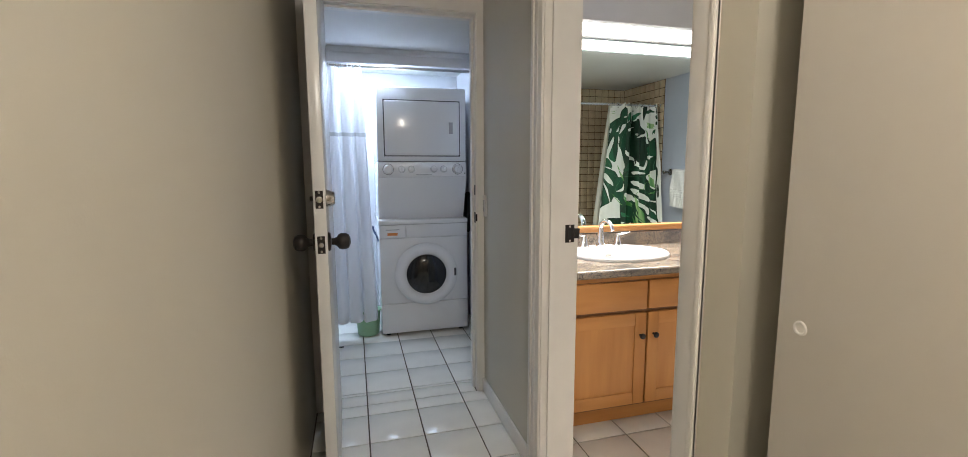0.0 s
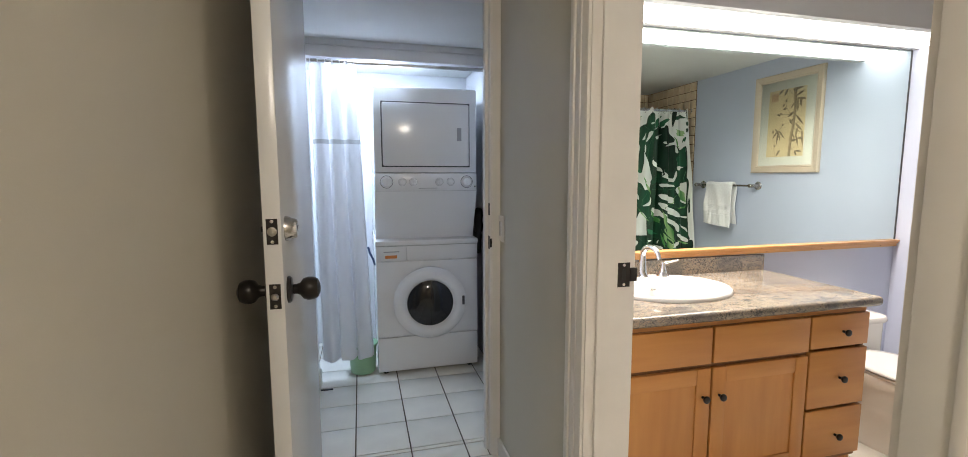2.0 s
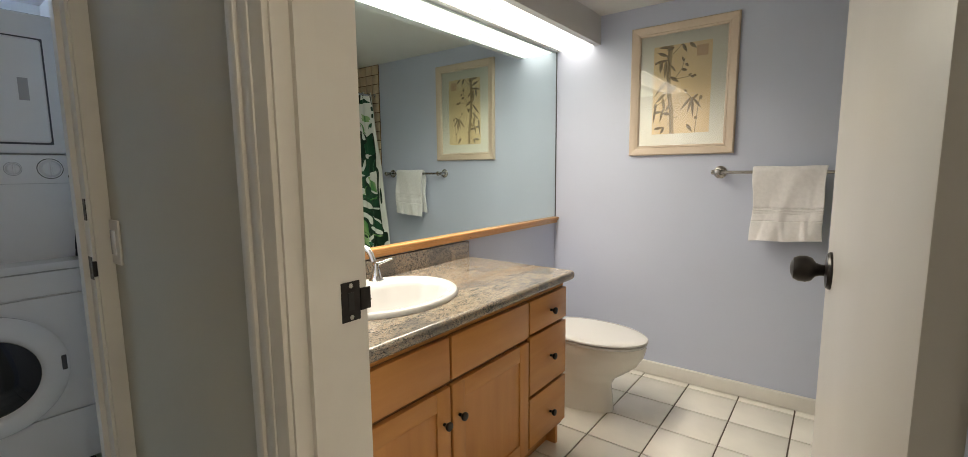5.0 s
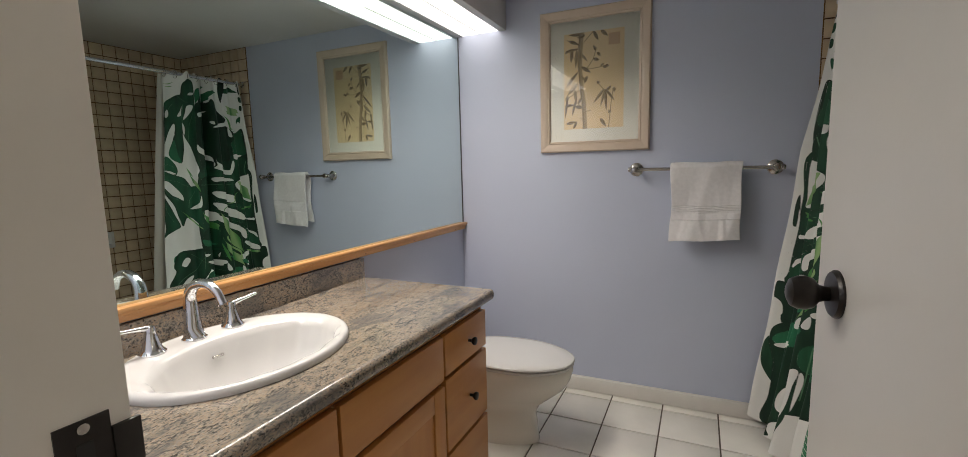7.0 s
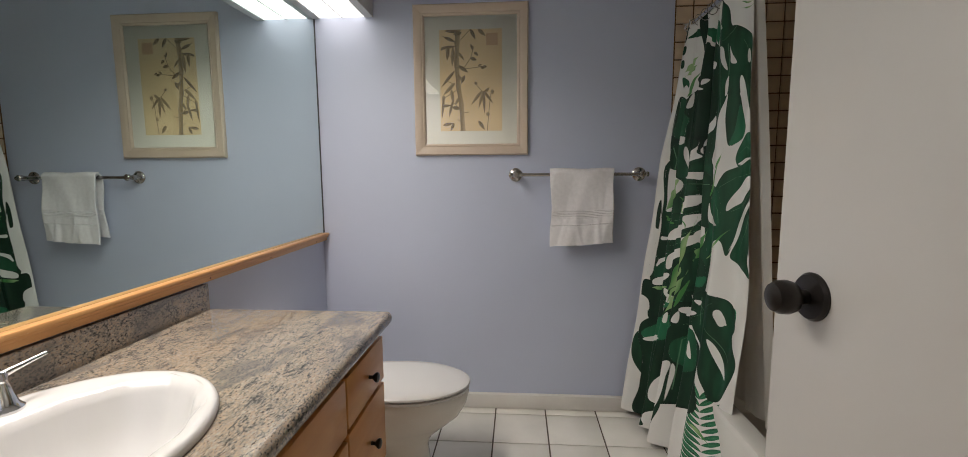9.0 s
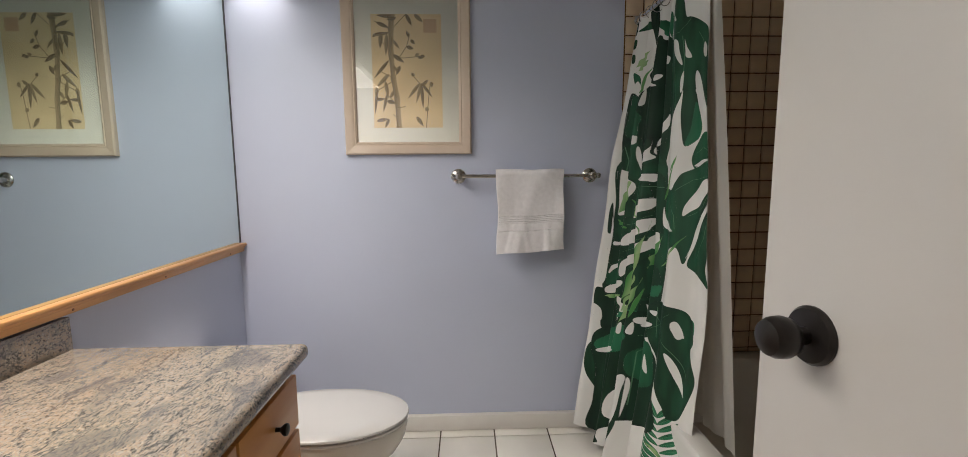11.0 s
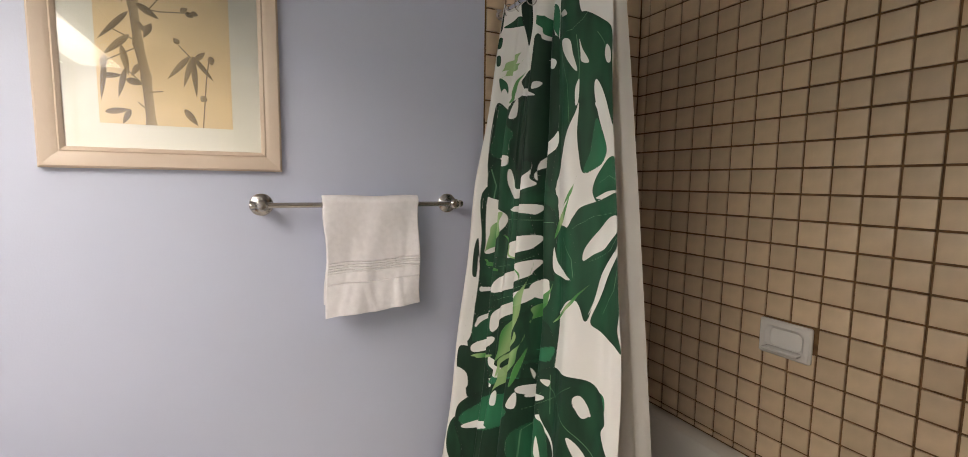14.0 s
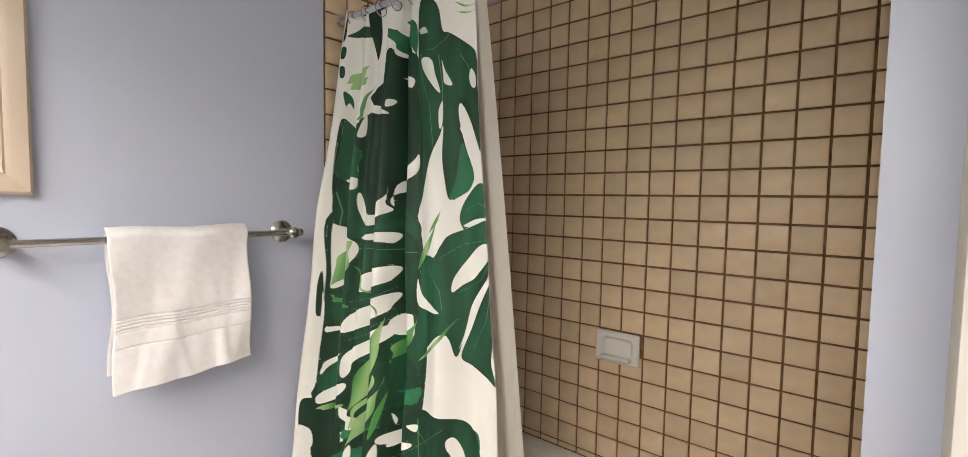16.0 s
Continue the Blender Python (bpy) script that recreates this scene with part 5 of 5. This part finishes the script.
gap((0.276, 0.297), (0.289, 0.294), (0.297, 0.3), (0.289, 0.313), (0.274, 0.316))
gap((0.304, 0.228), (0.406, 0.247), (0.411, 0.269), (0.389, 0.272))
gap((0.17, 0.3), (0.266, 0.325), (0.274, 0.338), (0.145, 0.319))
gap((0.455, 0.203), (0.51, 0.213), (0.523, 0.253), (0.536, 0.303), (0.503, 0.272), (0.46, 0.228))
gap((0.543, 0.216), (0.551, 0.244), (0.568, 0.281), (0.548, 0.278), (0.545, 0.25))
gap((0.634, 0.244), (0.65, 0.263), (0.65, 0.294), (0.634, 0.291), (0.625, 0.266))
gap((0.531, 0.353), (0.541, 0.325), (0.543, 0.338), (0.541, 0.384), (0.533, 0.397))
gap((0.587, 0.334), (0.602, 0.35), (0.615, 0.378), (0.592, 0.369))
gap((0.441, 0.119), (0.483, 0.125), (0.5, 0.144), (0.45, 0.134))
gap((0.587, 0.394), (0.614, 0.403), (0.657, 0.459), (0.66, 0.488), (0.637, 0.45), (0.599, 0.419))
gap((0.139, 0.566), (0.17, 0.634), (0.271, 0.584), (0.285, 0.55), (0.282, 0.594), (0.287, 0.622), (0.168, 0.666), (0.139, 0.628))
gap((0.398, 0.484), (0.426, 0.459), (0.417, 0.513), (0.3, 0.566), (0.295, 0.603), (0.304, 0.531))
gap((0.149, 0.709), (0.173, 0.691), (0.295, 0.678), (0.297, 0.709), (0.267, 0.706))
gap((0.549, 0.828), (0.553, 0.794), (0.578, 0.753), (0.617, 0.716), (0.655, 0.7), (0.66, 0.716), (0.657, 0.747), (0.612, 0.788), (0.573, 0.809))
gap((0.422, 0.8), (0.436, 0.847), (0.49, 0.869), (0.516, 0.884), (0.467, 0.884), (0.421, 0.872))
gap((0.66, 0.775), (0.653, 0.797), (0.607, 0.859), (0.578, 0.925), (0.559, 0.978), (0.584, 0.925), (0.634, 0.85), (0.66, 0.803))
gap((0.3, 0.922), (0.393, 0.897), (0.408, 0.916), (0.399, 0.969), (0.305, 0.978))
gap((0.582, 0.653), (0.619, 0.638), (0.66, 0.634), (0.645, 0.644), (0.602, 0.656))
gap((0.531, 1.222), (0.545, 1.206), (0.559, 1.231), (0.568, 1.256), (0.543, 1.247))
gap((0.3, 1.272), (0.309, 1.272), (0.394, 1.244), (0.304, 1.291))
gap((0.398, 1.197), (0.424, 1.194), (0.419, 1.213))
gap((0.299, 1.197), (0.307, 1.216), (0.305, 1.231))
gap((0.157, 1.334), (0.167, 1.316), (0.168, 1.363), (0.157, 1.363))
gap((0.266, 1.319), (0.281, 1.275), (0.285, 1.306), (0.281, 1.328))
gap((0.013, 1.281), (0.031, 1.3), (0.035, 1.35), (0.021, 1.353), (0.012, 1.313))
gap((0.038, 0.309), (0.046, 0.288), (0.056, 0.322), (0.045, 0.344))
gap((0.051, 0.531), (0.127, 0.522), (0.135, 0.537), (0.124, 0.559))
gap((0.129, 0.394), (0.144, 0.331), (0.145, 0.391))
gap((0.163, 0.841), (0.172, 0.809), (0.297, 0.775), (0.297, 0.812), (0.267, 0.831), (0.163, 0.866))
gap((0.125, 0.947), (0.165, 0.916), (0.297, 0.853), (0.297, 0.888), (0.271, 0.919), (0.124, 0.991))
gap((0.122, 1.062), (0.168, 1.022), (0.292, 0.944), (0.287, 0.988), (0.17, 1.062), (0.122, 1.128))
gap((0.038, 0.681), (0.051, 0.675), (0.132, 0.716), (0.125, 0.781), (0.048, 0.869), (0.04, 0.822))
gap((0.04, 0.988), (0.053, 0.988), (0.119, 0.981), (0.051, 1.003), (0.04, 1.003))
gap((0.04, 1.113), (0.051, 1.088), (0.119, 1.053), (0.056, 1.103), (0.04, 1.134))
gap((0.035, 1.213), (0.048, 1.184), (0.122, 1.144), (0.116, 1.178), (0.05, 1.222))
gap((0.021, 1.181), (0.028, 1.05), (0.031, 0.938), (0.03, 0.875), (0.035, 0.934), (0.035, 1.05), (0.033, 1.166))
gap((0.119, 1.191), (0.122, 1.219), (0.168, 1.238), (0.178, 1.262), (0.157, 1.272), (0.119, 1.247))
gap((0.531, 1.216), (0.548, 1.203), (0.566, 1.247), (0.549, 1.262))
gap((0.521, 1.325), (0.548, 1.341), (0.606, 1.447), (0.561, 1.409))
gap((0.038, 1.488), (0.102, 1.447), (0.157, 1.444), (0.053, 1.5))
gap((0.271, 1.497), (0.274, 1.569), (0.254, 1.719), (0.16, 1.741), (0.17, 1.619))
gap((0.292, 1.253), (0.401, 1.241), (0.398, 1.259), (0.295, 1.281))
gap((0.394, 1.416), (0.398, 1.363), (0.411, 1.434))
gap((0.282, 1.513), (0.29, 1.541), (0.279, 1.678))
rib((0.439, 0.191), (0.521, 0.188), (0.554, 0.163), (0.574, 0.138))
rib((0.447, 0.241), (0.497, 0.331), (0.515, 0.459))
rib((0.594, 0.203), (0.624, 0.238), (0.637, 0.288))
rib((0.535, 0.203), (0.543, 0.284), (0.541, 0.334))
rib((0.474, 0.766), (0.52, 0.825), (0.525, 0.875))
rib((0.526, 0.738), (0.576, 0.703), (0.66, 0.691))
rib((0.563, 0.828), (0.635, 0.794), (0.66, 0.756))
rib((0.599, 0.969), (0.647, 0.9), (0.66, 0.838))
rib((0.134, 0.738), (0.284, 0.728), (0.422, 0.728))
rib((0.294, 1.328), (0.406, 1.262), (0.526, 1.181))
rib((0.424, 1.178), (0.429, 1.291))
rib((0.127, 0.9), (0.267, 0.863), (0.297, 0.841))
rib((0.124, 1.016), (0.178, 0.994), (0.294, 0.928))
rib((0.04, 0.569), (0.051, 0.628), (0.048, 0.675))
rib((0.416, 1.206), (0.54, 1.313), (0.604, 1.384))
rib((0.404, 1.234), (0.295, 1.394), (0.289, 1.619))
rib((0.591, 0.613), (0.639, 0.594), (0.66, 0.606))
# light grass blades over all
grass((0.031, 0.241), (0.045, 0.225), (0.127, 0.219), (0.139, 0.191), (0.152, 0.163), (0.134, 0.184), (0.053, 0.194), (0.04, 0.219))
grass((0.036, 0.256), (0.048, 0.244), (0.13, 0.241), (0.14, 0.222), (0.15, 0.2), (0.137, 0.216), (0.058, 0.222), (0.045, 0.241))
grass((0.054, 0.359), (0.129, 0.347), (0.139, 0.316), (0.145, 0.272), (0.163, 0.241), (0.14, 0.269), (0.13, 0.309), (0.125, 0.341))
grass((0.12, 1.288), (0.165, 1.203), (0.262, 1.075), (0.282, 0.956), (0.297, 0.856), (0.276, 0.95), (0.172, 1.094), (0.158, 1.197))
grass((0.157, 1.331), (0.172, 1.297), (0.264, 1.206), (0.277, 1.141), (0.287, 1.088), (0.272, 1.137), (0.177, 1.231), (0.165, 1.284))
grass((0.267, 1.262), (0.277, 1.241), (0.284, 1.206), (0.289, 1.169), (0.292, 1.134), (0.284, 1.163), (0.274, 1.197), (0.269, 1.231))
grass((0.294, 1.056), (0.302, 1.038), (0.393, 0.984), (0.408, 0.944), (0.417, 0.909), (0.398, 0.938), (0.302, 0.997), (0.297, 1.031))
grass((0.419, 1.025), (0.465, 0.994), (0.518, 0.956), (0.541, 0.922), (0.563, 0.894), (0.538, 0.919), (0.51, 0.95), (0.449, 0.994))
grass((0.483, 0.678), (0.51, 0.659), (0.525, 0.641), (0.533, 0.616), (0.54, 0.591), (0.533, 0.613), (0.516, 0.638), (0.5, 0.659))
grass((0.424, 0.775), (0.444, 0.75), (0.485, 0.716), (0.508, 0.678), (0.518, 0.65), (0.497, 0.678), (0.447, 0.716), (0.431, 0.747))
grass((0.04, 0.878), (0.048, 0.85), (0.119, 0.803), (0.122, 0.75), (0.125, 0.713), (0.054, 0.759), (0.045, 0.803), (0.041, 0.844))
grass((0.132, 0.791), (0.153, 0.825), (0.167, 0.863), (0.261, 0.891), (0.271, 0.925), (0.266, 0.888), (0.172, 0.859), (0.163, 0.822))
grass((0.041, 0.888), (0.045, 0.9), (0.051, 0.913), (0.119, 0.916), (0.127, 0.916), (0.119, 0.906), (0.054, 0.9), (0.046, 0.891))
grass((0.036, 1.238), (0.043, 1.241), (0.053, 1.244), (0.114, 1.219), (0.124, 1.209), (0.114, 1.209), (0.051, 1.228), (0.043, 1.231))
grass((0.16, 1.275), (0.168, 1.247), (0.177, 1.209), (0.264, 1.125), (0.266, 1.084), (0.251, 1.125), (0.17, 1.2), (0.163, 1.241))
grass((0.581, 0.069), (0.594, 0.072), (0.615, 0.078), (0.642, 0.084), (0.66, 0.084), (0.643, 0.081), (0.617, 0.072), (0.596, 0.069))
grass((0.584, 0.091), (0.597, 0.094), (0.619, 0.097), (0.643, 0.1), (0.66, 0.097), (0.643, 0.097), (0.617, 0.091), (0.597, 0.091))
grass((0.488, 1.65), (0.516, 1.659), (0.536, 1.678), (0.558, 1.694), (0.579, 1.703), (0.561, 1.691), (0.541, 1.666), (0.521, 1.653))
attr(sheet, "leaf_sd", leaf_sd)
attr(sheet, "leaf_tone", leaf_tone)
attr(sheet, "vein", vein)
attr(sheet, "blade_sd", blade_sd)
attr(sheet, "blade_q", blade_q)


def printed_cloth():
    m = mat("printed_polyester", (0.76, 0.75, 0.72), 0.55, var=0.015, scale=4, bump=0.1, bscale=500, spec=0.3)
    nt = m.node_tree
    white = nt.nodes["Mix"].outputs[2]
    wash_ = nt.nodes.new("ShaderNodeTexNoise")
    wash_.inputs["Scale"].default_value = 9
    add = nt.nodes.new("ShaderNodeMath")
    add.operation = "MULTIPLY_ADD"
    add.inputs[1].default_value, add.inputs[2].default_value = 0.5, -0.25
    nt.links.new(wash_.outputs[0], add.inputs[0])
    tot = nt.nodes.new("ShaderNodeMath")
    nt.links.new(attr_node(nt, "leaf_tone"), tot.inputs[0])
    nt.links.new(add.outputs[0], tot.inputs[1])
    green = mixed(nt, step(nt, tot.outputs[0], 0.3, 0.85), mixed(nt, step(nt, tot.outputs[0], 0.0, 0.35), (0.004, 0.015, 0.009), (0.009, 0.046, 0.022)), (0.02, 0.17, 0.078))
    green = mixed(nt, step(nt, attr_node(nt, "vein"), 0.0016, 0.0006, 0.55), green, (0.16, 0.36, 0.2))
    col = mixed(nt, step(nt, attr_node(nt, "leaf_sd"), -0.0008, 0.0008), white, green)
    light = mixed(nt, step(nt, attr_node(nt, "blade_q"), -0.7, 0.7), (0.06, 0.25, 0.06), (0.3, 0.47, 0.2))
    col = mixed(nt, step(nt, attr_node(nt, "blade_sd"), -0.0008, 0.0008, 0.95), col, light)
    nt.links.new(col, nt.nodes["Principled BSDF"].inputs["Base Color"])
    return m


sheet.data.materials.clear()
sheet.data.materials.append(printed_cloth())


def liner_fold(U, V):
    x = 3.56 + (3.045 - 0.165 * V - 3.56) * U
    y = RY - 0.06 - 0.06 * V + 0.012 * np.sin(U * 28) + 0.006 * np.sin(U * 60 + V * 4)
    return x, y, 1.925 - V * 1.62


M_LINER = sheer("liner_vinyl", (0.86, 0.85, 0.81), 0.5)
lin = thing("curtain_liner", "plain off-white shower curtain liner hanging inside the tub", "curtain liner", (0, 0, 0))
cloth("sheet", np.linspace(0, 1, 120), np.linspace(0, 0.97, 40), liner_fold, M_LINER, lin)
cloth("hem", np.linspace(0, 1, 120), np.linspace(0.97, 1, 4), liner_fold, M_LINER, lin)
for k in range(8):
    x = 3.55 - 0.5 * k / 7
    ringm = tube([(x, RY + 0.021 * math.cos(a), RZ - 0.006 + 0.024 * math.sin(a)) for a in np.linspace(0, 2 * math.pi, 25)], 0.0018, 8)
    tagged(part("curtain_ring", ringm, M_NICKEL), "metal curtain ring on the shower rod", "curtain ring", "shower curtain rings")

soap = thing("soap_dish", "off-white ceramic soap dish set into the tiled wall", "soap dish", (2.92, YS + 0.008, 0.822))
bm = bmesh.new()


def plate_ring(w, h, r, y):
    return [bm.verts.new((px, y, pz)) for px, pz in rrect(-w, w, -h, h, r, 7)]


rs = [plate_ring(0.082, 0.058, 0.008, 0.0), plate_ring(0.082, 0.058, 0.008, 0.008), plate_ring(0.077, 0.053, 0.01, 0.014), plate_ring(0.062, 0.04, 0.018, 0.014), plate_ring(0.057, 0.035, 0.018, 0.009), plate_ring(0.05, 0.028, 0.015, 0.001)]
for a, b in zip(rs, rs[1:]):
    for k in range(len(a)):
        bm.faces.new((a[k], a[(k + 1) % len(a)], b[(k + 1) % len(a)], b[k]))
bm.faces.new(rs[-1])
bmesh.ops.recalc_face_normals(bm, faces=bm.faces)
part("plate", bm, M_PORC, soap)
part("tray", box(-0.056, 0.056, 0.002, 0.04, -0.04, -0.03, bevel=0.004, seg=3), M_PORC, soap)

# ---- floor tiles and wall tiles ----
P = 0.262


def tile_mesh(name, w, h, t, bev, material, up):
    """A glazed tile with softened edges, centred, its face looking along up."""
    bm = bmesh.new()
    a = [bm.verts.new((sx * w / 2, sy * h / 2, 0)) for sx, sy in ((-1, -1), (1, -1), (1, 1), (-1, 1))]
    b = [bm.verts.new((sx * w / 2, sy * h / 2, t - bev * 0.6)) for sx, sy in ((-1, -1), (1, -1), (1, 1), (-1, 1))]
    c = [bm.verts.new((sx * (w / 2 - bev), sy * (h / 2 - bev), t)) for sx, sy in ((-1, -1), (1, -1), (1, 1), (-1, 1))]
    for p, q in ((a, b), (b, c)):
        for k in range(4):
            bm.faces.new((p[k], p[(k + 1) % 4], q[(k + 1) % 4], q[k]))
    bm.faces.new(c)
    me = mesh_of(name, bm, material, smooth=True)
    return me


cache = {}


def lay_tile(parent, name, m, w, h, t, bev, material):
    key = (name, round(w, 3), round(h, 3))
    if key not in cache:
        cache[key] = tile_mesh(name, round(w, 3), round(h, 3), t, bev, material, None)
    ob = new(name, cache[key])
    ob.parent = parent
    ob.matrix_basis = m
    return ob


def cells(lo, hi, phase, pitch, gap):
    k = math.floor((lo - phase) / pitch)
    out = []
    while phase + k * pitch < hi:
        a, b = max(lo, phase + k * pitch) + gap / 2, min(hi, phase + (k + 1) * pitch) - gap / 2
        if b - a > 0.012:
            out.append((a, b))
        k += 1
    return out


rt = random.Random(2)
for x0, x1, y0, y1, px in ((XW, XH, -1.3, YD + 0.0, 0.765), (L0, L1, YD, 2.94, 0.765), (0.2, 1.42, 2.94, 4.62, 0.765), (XH, XB, J0, J1, 3.55 - 9 * P), (XB, XE, YT, YM, 3.55 - 9 * P)):
    for a, b in cells(x0, x1, px, P, 0.007):
        for c, d in cells(y0, y1, 1.66, P, 0.007):
            lay_tile(floor, "floor_tile", pose((a + b) / 2, (c + d) / 2, -0.0085 + 0.0004 * rt.random(), 0.05 * rt.uniform(-1, 1), 0.05 * rt.uniform(-1, 1), 0), b - a, d - c, 0.008, 0.0022, M_TILE)

WX, WZ = 0.0832, 0.0822
G = 0.0075
back = bpy.data.objects["wall_tub_south"]
west = bpy.data.objects["wall_tub_west"]
east = bpy.data.objects["wall_bath_east"]
tagged(setting("wall_tub_east_bed", box(XE - 0.004, XE - 0.0005, YS, YT, 0.3, CB), M_WGROUT, "dark brown grout bed on the wall at the end of the tub"))
bed = bpy.data.objects["wall_tub_east_bed"]


def wall_tile(parent, m, w, h):
    lay_tile(parent, "wall_tile", m @ pose(0, 0, 0, rt.uniform(-0.25, 0.25), rt.uniform(-0.25, 0.25), 0), w, h, 0.0085, 0.003, M_WTILE)


far = []
for c, d in cells(0.365, CB, 1.376, WZ, G):
    for a, b in cells(XT + 0.008, XE - 0.004, 2.412, WX, G):
        m = pose((a + b) / 2, YS - 0.0005, (c + d) / 2, -90, 0, 0)
        if c < 1.93 and not (abs((a + b) / 2 - 2.911) < 0.06 and abs((c + d) / 2 - 0.842) < 0.045):
            wall_tile(back, m, b - a, d - c)
        elif c >= 1.93:
            far.append((m, b - a, d - c))
    for a, b in cells(YS + 0.008, YT - 0.001, 0.311, WX, G):
        wall_tile(bed, pose(XE - 0.0042, (a + b) / 2, (c + d) / 2, 0, -90, 0) @ pose(0, 0, 0, 0, 0, 90), b - a, d - c) if c < 1.93 else far.append((pose(XE - 0.0042, (a + b) / 2, (c + d) / 2, 0, -90, 0) @ pose(0, 0, 0, 0, 0, 90), b - a, d - c))
        if b < YT - 0.012:
            wall_tile(west, pose(XT - 0.0005, (a + b) / 2, (c + d) / 2, 0, 90, 0) @ pose(0, 0, 0, 0, 0, 90), b - a, d - c)
# the rows above the rod, joined
bm = bmesh.new()
for m, w, h in far:
    me = tile_mesh("t", w, h, 0.0085, 0.003, M_WTILE, None)
    me.transform(m)
    bm.from_mesh(me)
    bpy.data.meshes.remove(me)
tagged(part("upper_wall_tiles", bm, M_WTILE, back), kind="stuff")
